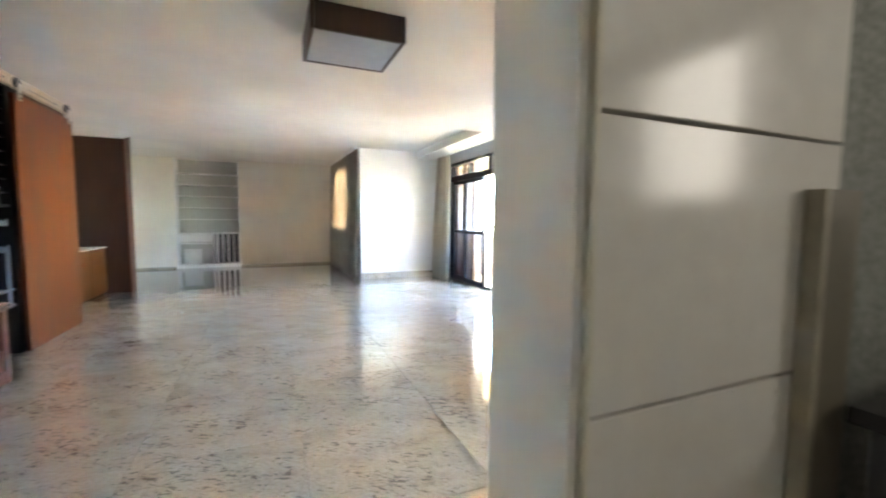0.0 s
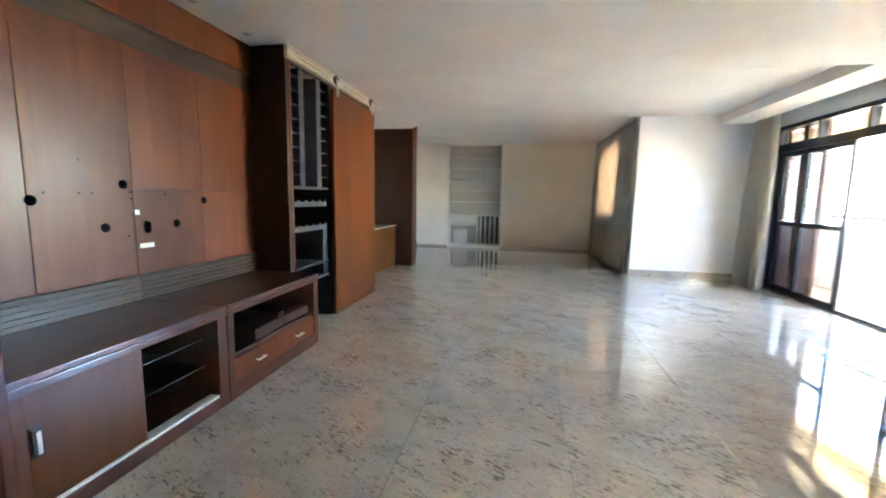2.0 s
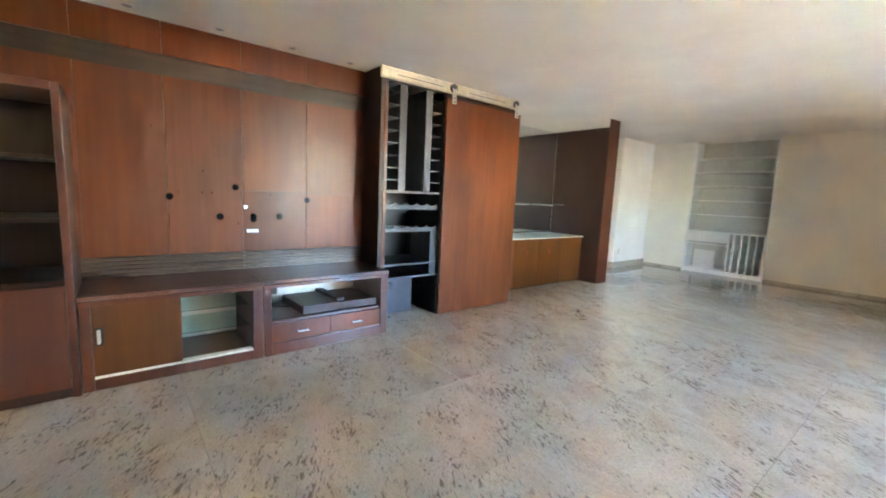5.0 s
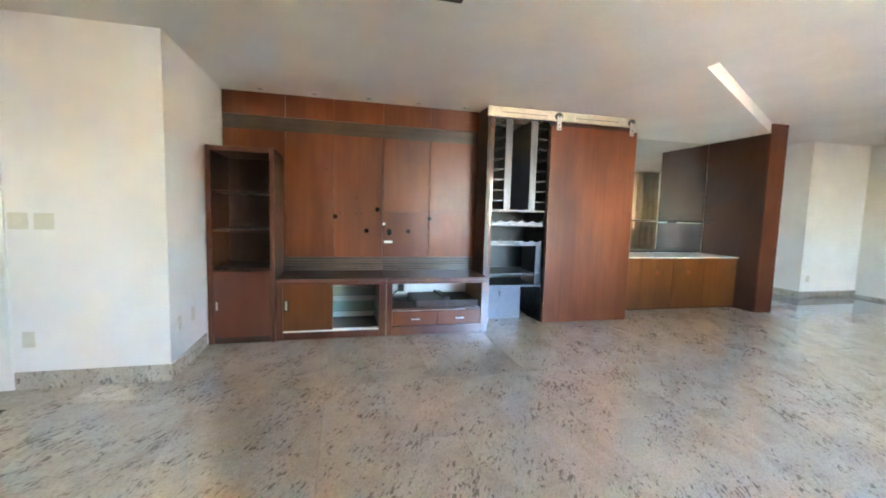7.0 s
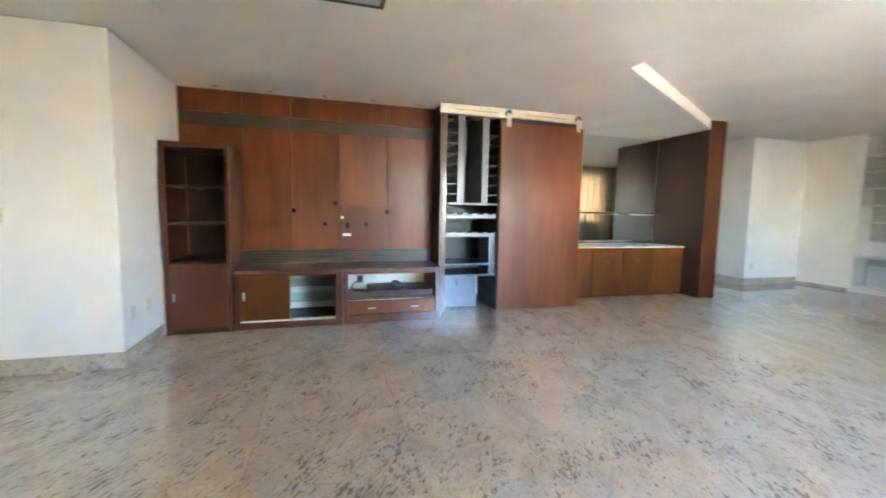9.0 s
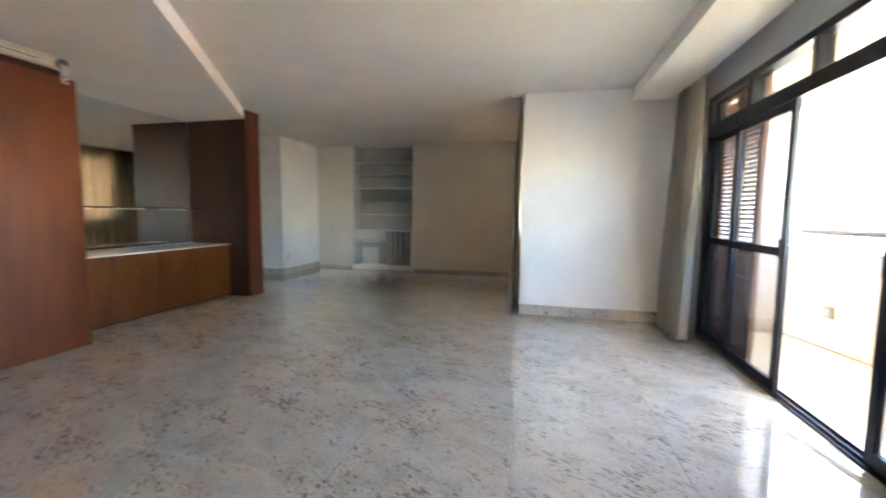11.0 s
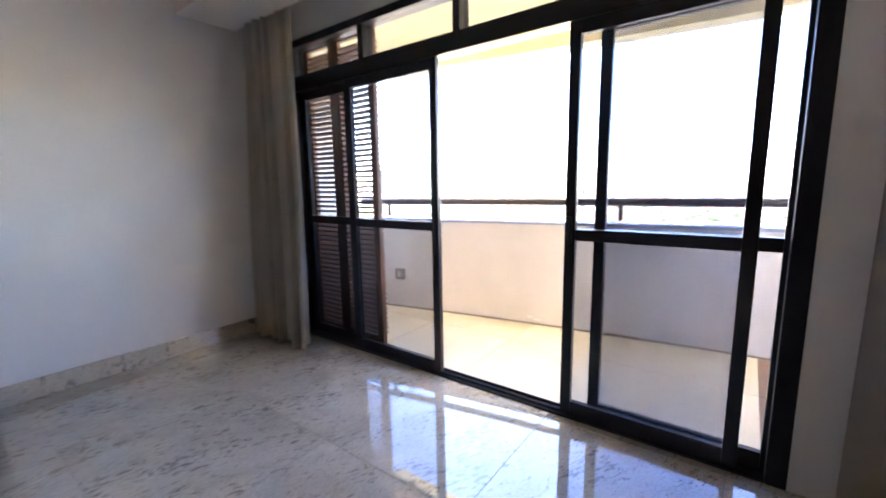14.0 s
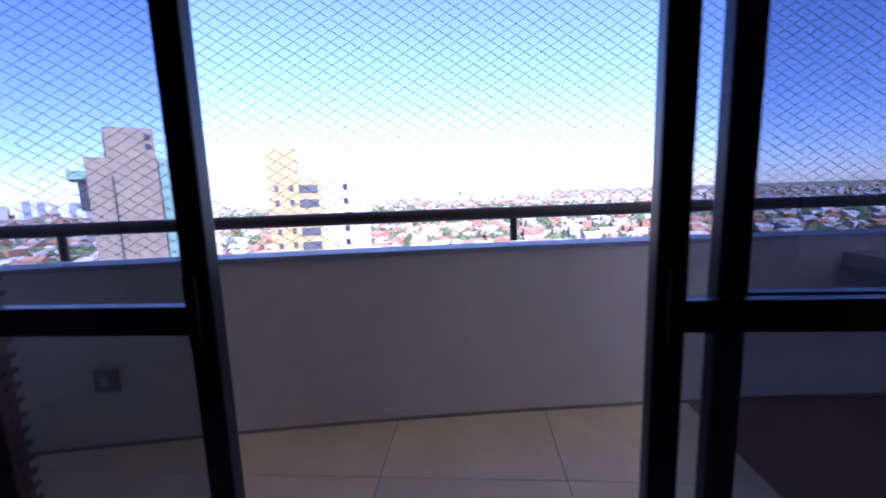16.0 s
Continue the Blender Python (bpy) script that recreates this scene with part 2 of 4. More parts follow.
M_NET = plain("net_cord", (0.05, 0.05, 0.06), 0.7)
M_DIFF = plain("frosted_diffuser", (0.55, 0.57, 0.60), 0.2, vary=0.03)
# dark blue-grey that holds the shade of the room behind the doorway
M_ROOM_SHADE = paint("room_shade_paint", (0.10, 0.13, 0.15), 0.8)
M_HOLE, _n, _l, _b = material("hole_black", 1.0)
_b.inputs["Base Color"].default_value = (0.002, 0.002, 0.002, 1)
_b.inputs["Specular IOR Level"].default_value = 0.0
M_CABLE = plain("black_cable", (0.01, 0.01, 0.01), 0.4)

# ---- mesh helpers ----
BASE = {}


def box(bm, x0, y0, z0, x1, y1, z1, bevel=0.0):
    m = Matrix.Translation(((x0 + x1) / 2, (y0 + y1) / 2, (z0 + z1) / 2)) @ Matrix.Diagonal((abs(x1 - x0), abs(y1 - y0), abs(z1 - z0), 1))
    made = bmesh.ops.create_cube(bm, size=1, matrix=m)["verts"]
    if bevel:
        edges = list({e for v in made for e in v.link_edges})
        bmesh.ops.bevel(bm, geom=edges, offset=bevel, segments=2, affect="EDGES", profile=0.6)
    return bm


def boxes(*dims, bevel=0.0):
    bm = bmesh.new()
    for d in dims:
        box(bm, *d, bevel=bevel)
    return bm


def rod(bm, a, b, r, seg=10):
    a, b = Vector(a), Vector(b)
    d = b - a
    m = Matrix.Translation((a + b) / 2) @ d.to_track_quat("Z", "Y").to_matrix().to_4x4()
    bmesh.ops.create_cone(bm, cap_ends=True, segments=seg, radius1=r, radius2=r, depth=d.length, matrix=m)
    return bm


def prism(points, z0, z1):
    bm = bmesh.new()
    low = [bm.verts.new((x, y, z0)) for x, y in points]
    high = [bm.verts.new((x, y, z1)) for x, y in points]
    bm.faces.new(low)
    bm.faces.new(list(reversed(high)))
    k = len(points)
    for i in range(k):
        j = (i + 1) % k
        bm.faces.new((low[j], low[i], high[i], high[j]))
    bmesh.ops.recalc_face_normals(bm, faces=bm.faces)
    return bm


def mesh_of(name, bm, mat, smooth=False):
    me = bpy.data.meshes.new(name)
    bm.to_mesh(me)
    bm.free()
    me.materials.append(mat)
    if smooth:
        for p in me.polygons:
            p.use_smooth = True
    return me


def part(name, bm, mat, parent, label="", smooth=False):
    ob = new(name, mesh_of(name, bm, mat, smooth))
    ob.parent = parent
    if parent.name in BASE:
        ob.matrix_parent_inverse = Matrix.Translation(-BASE[parent.name])
    if label:
        tagged(ob, label)
    return ob


def piece(name, me, parent, at):
    ob = new(name, me)
    ob.parent = parent
    if parent.name in BASE:
        ob.matrix_parent_inverse = Matrix.Translation(-BASE[parent.name])
    ob.location = at
    return ob


def thing(name, at, label, category, group=""):
    ob = new(name)
    ob.location = at
    ob.empty_display_size = 0.1
    BASE[ob.name] = Vector(at)
    return tagged(ob, label, category, group)


def solo(name, bm, mat, label, category, group="", smooth=False):
    return tagged(new(name, mesh_of(name, bm, mat, smooth)), label, category, group)


def setting(name, bm, mat, label, category):
    return tagged(new(name, mesh_of(name, bm, mat)), label, category, "", "structure")


LOW, HIGH = 2.59, 2.735

# ---- structure ----
floor = setting("floor", boxes((-5.2, -2.2, -0.12, 3.70, 12.2, -0.012)), M_GROUT, "polished cream granite slab floor with fine joints", "floor")
low_plan = [(-5.2, -2.2), (3.42, -2.2), (3.42, 8.53), (2.97, 8.53), (2.97, 5.51), (-0.46, 5.51), (-2.225, 8.49), (-5.2, 8.49)]
setting("ceiling_lower", prism(low_plan, LOW, HIGH - 0.004), M_CEIL, "cream painted plaster ceiling with a stepped edge", "ceiling")
setting("ceiling_raised", boxes((-5.4, -2.4, HIGH, 3.80, 12.4, 2.95)), M_CEIL, "raised cream painted plaster ceiling panel", "ceiling")
setting("wall_west", boxes((-3.40, 1.20, 0, -3.25, 8.50, HIGH)), M_WALL, "plain white painted wall behind the bar", "wall")
setting("wall_tv", boxes((-3.25, 1.336, 0, -2.576, 4.20, LOW)), M_WALL, "white wall behind the wood panelling", "wall")
setting("wall_entry_west", boxes((-3.40, 1.19, 0, -1.03, 1.335, LOW), (-1.18, 0.33, 0, -1.03, 1.19, LOW), (-1.18, -0.54, 2.50, -1.03, 0.33, LOW),
                                 (-1.18, -2.2, 0, -1.03, -0.54, LOW)), M_WALL, "white painted wall with a projecting corner", "wall")
setting("wall_hall", boxes((0.475, 0.60, 0, 3.60, 0.82, LOW), (0.475, 0.545, 0, 0.497, 0.60, LOW)), M_WALL, "white wall between hall and living room", "wall")
setting("wall_hall_south", boxes((-1.18, -2.35, 0, 3.60, -2.2, LOW)), M_WALL, "plain white hall wall", "wall")
setting("wall_hall_east", boxes((2.60, -2.2, 0, 2.75, 0.60, LOW)), M_WALL, "plain white hall wall", "wall")
setting("wall_window", boxes((3.60, 0.60, 0, 3.80, 1.80, HIGH), (3.60, 1.80, 0, 3.80, 4.0, 1.02), (3.60, 1.80, 2.38, 3.80, 4.0, HIGH), (3.60, 4.0, 0, 3.80, 4.764, HIGH),
                             (3.60, 4.764, 2.451, 3.80, 8.061, HIGH), (3.60, 8.061, 0, 3.80, 8.53, HIGH)), M_WALL, "white painted wall around the balcony doors", "wall")
setting("wall_corner", boxes((1.745, 8.53, 0, 3.80, 8.68, HIGH)), M_WALL, "white painted wall beside the balcony doors", "wall")
# second and third boxes are added returns that screen the lit curtain back
setting("wall_north_east", boxes((1.85, 8.68, 0, 2.0, 9.5, HIGH), (1.757, 8.681, 0, 1.849, 9.48, HIGH), (1.712, 8.95, 0, 1.7565, 9.47, HIGH), (1.85, 9.5, 0, 2.0, 11.15, 1.02), (1.85, 9.5, 2.44, 2.0, 11.15, HIGH), (1.85, 11.15, 0, 2.0, 11.81, HIGH)),
        M_WALL, "white wall with a curtained window and added light-screening returns", "wall")
setting("wall_north", boxes((-3.15, 11.81, 0, -2.14, 12.2, HIGH), (-0.71, 11.81, 0, 2.0, 12.2, HIGH), (-2.14, 12.2, 0, -0.71, 12.3, HIGH)), M_CREAM,
        "cream painted end wall with a shelf recess", "wall")
setting("wall_north_west", boxes((-3.15, 10.45, 0, -3.0, 11.81, HIGH), (-5.2, 10.45, 0, -3.15, 10.60, HIGH)), M_WALL, "white painted wall turning into a passage", "wall")
setting("wall_passage", boxes((-5.35, 8.50, 0, -5.2, 10.60, HIGH), (-5.2, 8.50, 0, -3.25, 8.80, HIGH)), M_WALL, "plain white passage wall", "wall")
# room behind the doorway: its darkness is in the colour, ceiling slab added
setting("ceiling_dark_room", boxes((-3.25, -2.2, 2.53, -1.18, 1.19, 2.586)), M_ROOM_SHADE, "added dark ceiling slab behind the doorway, its shade painted in", "ceiling")
setting("wall_dark_room", boxes((-3.40, -2.35, 0, -3.25, 1.19, LOW), (-3.25, -2.35, 0, -1.18, -2.2, LOW)), M_ROOM_SHADE, "walls of the room behind the doorway, their shade painted in", "wall")
BB = 0.125
setting("baseboard", boxes((1.735, 8.515, 0, 3.60, 8.529, BB), (-1.029, 0.36, 0, -1.015, 1.336, BB), (-1.84, 1.336, 0, -1.015, 1.350, BB),
                           (-2.999, 10.436, 0, -2.985, 11.808, BB), (-5.2, 10.436, 0, -2.999, 10.449, BB), (-2.985, 11.795, 0, -2.16, 11.809, 0.05),
                           (-0.70, 11.795, 0, 1.84, 11.809, 0.05), bevel=0.002), M_GRANITE_B, "polished granite baseboard strip", "baseboard")

# ---- balcony doors ----


def sash(name, x, y0, y1, label):
    """A sliding leaf: two stiles, three rails, two panes."""
    t = thing(name, (x, (y0 + y1) / 2, 0.03), label, "sliding door", "sliding leaves of the balcony doors")
    s, d = 0.056, 0.018
    for y in (y0, y1 - s):
        part("stile", boxes((x - d, y, 0.03, x + d, y + s, 2.065), bevel=0.004), M_FRAME, t)
    for z0, z1 in ((0.03, 0.10), (0.995, 1.055), (2.0, 2.065)):
        part("rail", boxes((x - d + 0.002, y0 + s, z0, x + d - 0.002, y1 - s, z1), bevel=0.003), M_FRAME, t)
    for z0, z1 in ((0.10, 0.995), (1.055, 2.0)):
        p = part("pane", boxes((x - 0.003, y0 + s, z0, x + 0.003, y1 - s, z1)), M_GLASS, t, "clear glass pane")
        p.visible_shadow = False
    return t


leaf = sash("sliding_leaf", 3.625, 6.580, 7.422, "black aluminium sliding leaf with two clear panes")
part("handle", boxes((3.590, 6.60, 0.98, 3.602, 6.625, 1.12), bevel=0.003), M_FRAME, leaf)
leaf = sash("sliding_leaf", 3.625, 4.938, 5.748, "black aluminium sliding leaf standing beside the gap")
part("handle", boxes((3.590, 5.705, 0.98, 3.602, 5.73, 1.12), bevel=0.003), M_FRAME, leaf)
sash("sliding_leaf", 3.675, 4.80, 5.612, "black aluminium sliding leaf behind another leaf")
sash("sliding_leaf", 3.675, 7.44, 8.03, "black aluminium sliding leaf in front of brown louvres")

df = tagged(new("window_1", mesh_of("window_1", boxes((3.595, 4.765, 0, 3.71, 4.838, 2.45), (3.595, 8.03, 0, 3.71, 8.06, 2.45),
                                                    (3.595, 4.838, 2.395, 3.71, 8.03, 2.45), (3.595, 4.838, 2.065, 3.71, 8.03, 2.175), bevel=0.004), M_FRAME)),
            "black aluminium balcony door frame with a glazed transom", "door frame", "", "structure")
part("sill_track", boxes((3.60, 4.838, 0.0, 3.70, 8.03, 0.012), (3.622, 4.838, 0.012, 3.628, 8.03, 0.03), (3.672, 4.838, 0.012, 3.678, 8.03, 0.03)), M_FRAME, df)
TRANSOM = (4.838, 5.60, 6.42, 7.23, 8.03)
for i, y in enumerate(TRANSOM[1:-1]):
    w = 0.05 if i == 0 else 0.025
    part("mullion", boxes((3.60, y - w, 2.175, 3.70, y + w, 2.395), bevel=0.003), M_FRAME, df)
for i in range(4):
    p = part("pane", boxes((3.648, TRANSOM[i] + 0.02, 2.175, 3.654, TRANSOM[i + 1] - 0.02, 2.395)), M_GLASS, df)
    p.visible_shadow = False
part("latch", boxes((3.578, 5.12, 2.19, 3.594, 5.30, 2.205), (3.57, 5.20, 2.195, 3.594, 5.22, 2.225), bevel=0.003), M_FRAME, df)

# ---- balcony ----


def arc_x(y):
    return 5.36 - 0.0175 * (y - 1.95) ** 2


def arc_wall(d0, d1, z0, z1, y0=2.2, y1=8.62, steps=40):
    bm = bmesh.new()
    rows = []
    for i in range(steps + 1):
        y = y0 + (y1 - y0) * i / steps
        slope = -0.035 * (y - 1.95)
        nx, ny = Vector((1, -slope)).normalized()
        x = arc_x(y)
        rows.append([bm.verts.new((x + nx * d, y + ny * d, z)) for d, z in ((d0, z0), (d1, z0), (d1, z1), (d0, z1))])
    for a, b in zip(rows, rows[1:]):
        for k in range(4):
            bm.faces.new((a[k], a[(k + 1) % 4], b[(k + 1) % 4], b[k]))
    bm.faces.new(rows[0])
    bm.faces.new(rows[-1])
    bmesh.ops.recalc_face_normals(bm, faces=bm.faces)
    return bm


bal_floor = setting("balcony_floor", prism([(3.70, 2.2), (5.5, 2.2)] + [(arc_x(2.2 + 6.4 * i / 20) + 0.1, 2.2 + 6.4 * i / 20) for i in range(21)] + [(3.70, 8.6)], -0.20, -0.024), M_GROUT,
                    "beige tiled balcony floor", "floor")
parapet = setting("parapet", arc_wall(0.0, 0.15, -0.15, 0.925), M_PARAPET, "curved rendered balcony parapet, beige in the shade", "parapet")
setting("parapet_joint", arc_wall(-0.012, -0.0005, -0.022, -0.006), M_GROUT, "dirty joint where the parapet meets the tiles", "trim")
setting("parapet_cap", arc_wall(-0.015, 0.17, 0.925, 0.95), M_CAP, "grey stone cap on the curved parapet", "parapet")
setting("balcony_soffit", boxes((3.80, 2.0, 2.62, 5.3, 8.62, 2.80)), M_SOFFIT, "cream painted balcony soffit", "ceiling")
setting("balcony_edge_beam", arc_wall(-0.02, 0.16, 2.41, 2.80), M_SOFFIT, "cream painted beam along the balcony edge", "beam")
setting("balcony_end_wall", boxes((3.80, 8.49, -0.2, 4.60, 8.64, 2.80)), M_PARAPET, "rendered balcony end wall", "wall")
setting("balcony_south_wall", boxes((3.80, 2.05, -0.2, 5.6, 2.2, 2.80)), M_PARAPET, "rendered balcony end wall", "wall")

rail = thing("balcony_rail", (arc_x(5.8) + 0.09, 5.8, 0.968), "bronze tube handrail on short posts above the parapet", "handrail")
bm = bmesh.new()
rings = []
for i in range(49):
    y = 2.2 + 6.3 * i / 48
    nx, ny = Vector((1, 0.035 * (y - 1.95))).normalized()
    c = Vector((arc_x(y) + 0.09, y, 1.125))
    rings.append([bm.verts.new(c + Vector((nx * math.cos(k * 0.5236), ny * math.cos(k * 0.5236), math.sin(k * 0.5236))) * 0.034) for k in range(12)])
for a, b in zip(rings, rings[1:]):
    for k in range(12):
        bm.faces.new((a[k], b[k], b[(k + 1) % 12], a[(k + 1) % 12]))
bmesh.ops.recalc_face_normals(bm, faces=bm.faces)
part("tube", bm, M_RAIL, rail, smooth=True)
for y in (8.15, 5.845, 3.58):
    part("post", rod(bmesh.new(), (arc_x(y) + 0.09, y, 0.968), (arc_x(y) + 0.09, y, 1.10), 0.021, 12), M_RAIL, rail)

# safety net: two families of slanting cords
bm = bmesh.new()
NET_Z0, NET_Z1, STEP, RISE = 0.97, 2.43, 0.0925, 0.62
for sgn in (1, -1):
    y = 2.2 - 2.6
    while y < 8.5 + 2.6:
        ya, yb = (y, y + (NET_Z1 - NET_Z0) / RISE) if sgn > 0 else (y + (NET_Z1 - NET_Z0) / RISE, y)
        pts = []
        for k in range(11):
            f = k / 10
            yy = ya + (yb - ya) * f
            if 2.25 < yy < 8.48:
                pts.append(Vector((arc_x(yy) + 0.13 + 0.004 * math.sin(yy * 5), yy, NET_Z0 + (NET_Z1 - NET_Z0) * f)))
        for a, b in zip(pts, pts[1:]):
            rod(bm, a, b, 0.0015, 3)
        y += STEP
# knots where the cords cross
half = STEP * RISE / 2
for k in range(int((NET_Z1 - NET_Z0) / half) + 1):
    z = NET_Z0 + k * half
    base_y = -0.4 + (z - NET_Z0) / RISE
    yk = base_y - STEP * math.floor((base_y - 2.25) / STEP)
    while yk < 8.48:
        c = Vector((arc_x(yk) + 0.13 + 0.004 * math.sin(yk * 5), yk, z))
        q = [bm.verts.new(c + Vector(o) * 0.0042) for o in ((1, 0, 0), (0, 1, 0), (-1, 0, 0), (0, -1, 0), (0, 0, 1), (0, 0, -1))]
        for m in range(4):
            bm.faces.new((q[m], q[(m + 1) % 4], q[4]))
            bm.faces.new((q[(m + 1) % 4], q[m], q[5]))
        yk += STEP
tagged(solo("safety_net", bm, M_NET, "dark diamond-mesh safety net strung above the parapet", "safety net"), kind="stuff")

# louvred shutter outside the last leaf
shutter = thing("louvre_shutter", (3.745, 7.55, 0.0), "brown wooden louvred shutter standing outside the glass", "shutter")
for y0, y1 in ((7.24, 7.30), (7.62, 7.74), (8.00, 8.055)):
    part("stile", boxes((3.725, y0, 0.0, 3.765, y1, 2.44), bevel=0.003), M_LOUVRE, shutter)
for z in (0.0, 1.0, 2.08, 2.39):
    for y0, y1 in ((7.30, 7.62), (7.74, 8.00)):
        part("rail", boxes((3.727, y0, z, 3.763, y1, z + (0.10 if z == 0.0 else 0.05))), M_LOUVRE, shutter)
for yc, half in ((7.46, 0.16), (7.87, 0.13)):
    for low, high, tilt in ((0.13, 0.98, -30), (1.09, 2.37, 12)):
        bm = bmesh.new()
        box(bm, -0.024, -half, -0.006, 0.024, half, 0.006)
        bmesh.ops.rotate(bm, verts=bm.verts, cent=(0, 0, 0), matrix=Matrix.Rotation(radians(tilt), 3, "Y"))
        slat = mesh_of("slat", bm, M_LOUVRE)
        z = low
        while z < high:
            if not 2.06 < z < 2.15:
                piece("slat", slat, shutter, (3.745, yc, z))
            z += 0.040
bm = bmesh.new()
z = 0.13
while z < 2.37:
    box(bm, 3.742, 7.233, z - 0.007, 3.775, 7.2395, z + 0.007)
    z += 0.040
tagged(part("slat_ends", bm, M_LOUVRE, shutter), "brown slat ends showing past the stile", kind="stuff")

slab_b = thing("stone_ledge", (5.05, 3.1, 0.77), "pale concrete ledge built against the balcony parapet", "ledge")
part("top", boxes((4.78, 2.21, 0.77, 5.34, 4.0, 0.85), bevel=0.006), M_STONE_P, slab_b)
part("support", boxes((4.90, 2.21, -0.02, 5.34, 2.40, 0.769)), M_PARAPET, slab_b)
part("support", boxes((4.90, 3.0, -0.02, 5.36, 3.12, 0.769)), M_PARAPET, slab_b)
part("paint_chip", boxes((arc_x(6.58) - 0.003, 6.54, 0.035, arc_x(6.58) + 0.02, 6.62, 0.055), (arc_x(6.58) - 0.003, 6.47, 0.02, arc_x(6.58) + 0.03, 6.52, 0.032)), M_WHITE, parapet, "bare white paint chip")
outlet = thing("outlet_plate", (arc_x(7.97) - 0.008, 7.97, 0.35), "weathered grey outlet plate on the parapet", "outlet")
part("plate", boxes((arc_x(7.97) - 0.02, 7.91, 0.29, arc_x(7.97) + 0.01, 8.03, 0.41), bevel=0.004), plain("grey_outlet_plastic", (0.33, 0.30, 0.27), 0.5), outlet)
part("socket", boxes((arc_x(7.97) - 0.024, 7.95, 0.325, arc_x(7.97) - 0.018, 7.99, 0.375), bevel=0.002), M_STONE_P, outlet)

# ---- hall ----
casing = tagged(new("door_1", mesh_of("door_1", boxes((-1.029, 0.265, 0, -1.010, 0.355, LOW - 0.002), (-1.029, -0.46, 2.43, -1.010, 0.265, LOW - 0.002),
                                                     (-1.18, 0.265, 0, -1.03, 0.33, 2.50), (-1.18, -0.46, 2.43, -1.03, 0.265, 2.50), bevel=0.004), M_WHITE)),
                "white painted door casing round a dark doorway", "door frame", "", "structure")
part("hinge_jamb", boxes((-1.18, -0.54, 0, -1.005, -0.462, 2.50), bevel=0.004), M_WOOD_O, casing, "honey-brown wooden jamb")

panel = thing("sliding_door", (0.9, 0.56, 0.01), "white lacquered sliding panel with horizontal grooves", "sliding door")
M_GLOSS = plain("glossy_white_lacquer", (0.78, 0.77, 0.73), 0.16, vary=0.03)
for z0, z1 in ((0.01, 0.407), (0.415, 0.943), (0.951, 1.477), (1.485, 2.011), (2.019, 2.55)):
    part("board", boxes((0.514, 0.535, z0, 1.262, 0.575, z1), bevel=0.003), M_GLOSS, panel)
part("back_board", boxes((0.514, 0.576, 0.01, 1.262, 0.596, 2.55)), M_GROUT, panel)
part("edge_trim", boxes((0.499, 0.53, 0.01, 0.512, 0.598, 2.55), bevel=0.003), M_PLATE, panel)
setting("wall_kitchen", boxes((1.28, 0.575, 0, 2.60, 0.598, LOW)), plain("grey_mosaic_wall", (0.27, 0.29, 0.27), 0.25, vary=0.25, scale=40), "grey-green mottled stone kitchen wall", "wall")
# board and paler strip added in place of a dark reflection-like shape
tall = thing("narrow_panel", (1.2, 0.51, 0), "narrow olive-grey board standing in for a dark reflection-like shape on the sliding door", "panel")
part("board", boxes((1.136, 0.495, 0.0, 1.27, 0.53, 1.37), bevel=0.004), plain("olive_grey_laminate", (0.15, 0.135, 0.10), 0.4), tall)
part("edge_strip", boxes((1.115, 0.492, 0.0, 1.1355, 0.532, 1.37), bevel=0.003), plain("pale_olive_edge", (0.36, 0.33, 0.26), 0.4), tall, "paler edge strip")
side = thing("kitchen_counter", (1.6, -0.2, 0), "dark kitchen counter with a black stone top", "counter")
part("body", boxes((1.25, -1.0, 0.08, 1.85, 0.44, 0.84), bevel=0.004), M_GREYLAM, side)
part("plinth", boxes((1.29, -0.98, 0.0, 1.83, 0.40, 0.08)), M_BLACK, side)
part("worktop", boxes((1.21, -1.04, 0.84, 1.88, 0.47, 0.88), bevel=0.004), M_BLACKSTONE, side)

# ---- wood wall ----
wall = thing("wood_panelling", (-2.54, 2.8, 0.60), "red-brown veneered wall panelling with cable holes and wear", "wall panelling")
JOINTS = (1.337, 1.98, 2.505, 3.065, 3.632, 4.238)
HOLES = ((3.005, 1.355), (2.52, 1.26), (2.88, 1.10), (3.15, 1.10), (3.38, 1.10), (3.64, 1.26), (3.15, 1.075))
for i in range(5):
    y0, y1 = JOINTS[i] + 0.002, JOINTS[i + 1] - 0.002
    for z0, z1 in ((0.785, 1.327), (1.331, 2.19)) if i in (3, 4) else ((0.785, 2.19),):
        part("panel", boxes((-2.56, y0, z0, -2.52, y1, z1), bevel=0.0015), M_WOOD, wall)
    part("frieze_panel", boxes((-2.56, y0, 2.345, -2.515, y1, LOW - 0.002), bevel=0.002), M_WOOD, wall)
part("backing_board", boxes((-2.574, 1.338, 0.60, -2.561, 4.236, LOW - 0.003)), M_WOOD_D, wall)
part("band", boxes((-2.56, 1.338, 2.192, -2.532, 4.238, 2.343)), M_BAND, wall, "grey-brown recessed band")
for k in range(5):
    z = 0.63 + k * 0.031
    for a, b in ((1.96, 3.063), (3.067, 4.238)):
        part("dado_slat", boxes((-2.56, a, z, -2.50 + 0.003 * (k % 2), b, z + 0.028), bevel=0.003), M_BAND, wall)


def disc(x, y, z, r, depth):
    bm = bmesh.new()
    rod(bm, (x - 0.004, y, z), (x + depth, y, z), r, 16)
    return bm


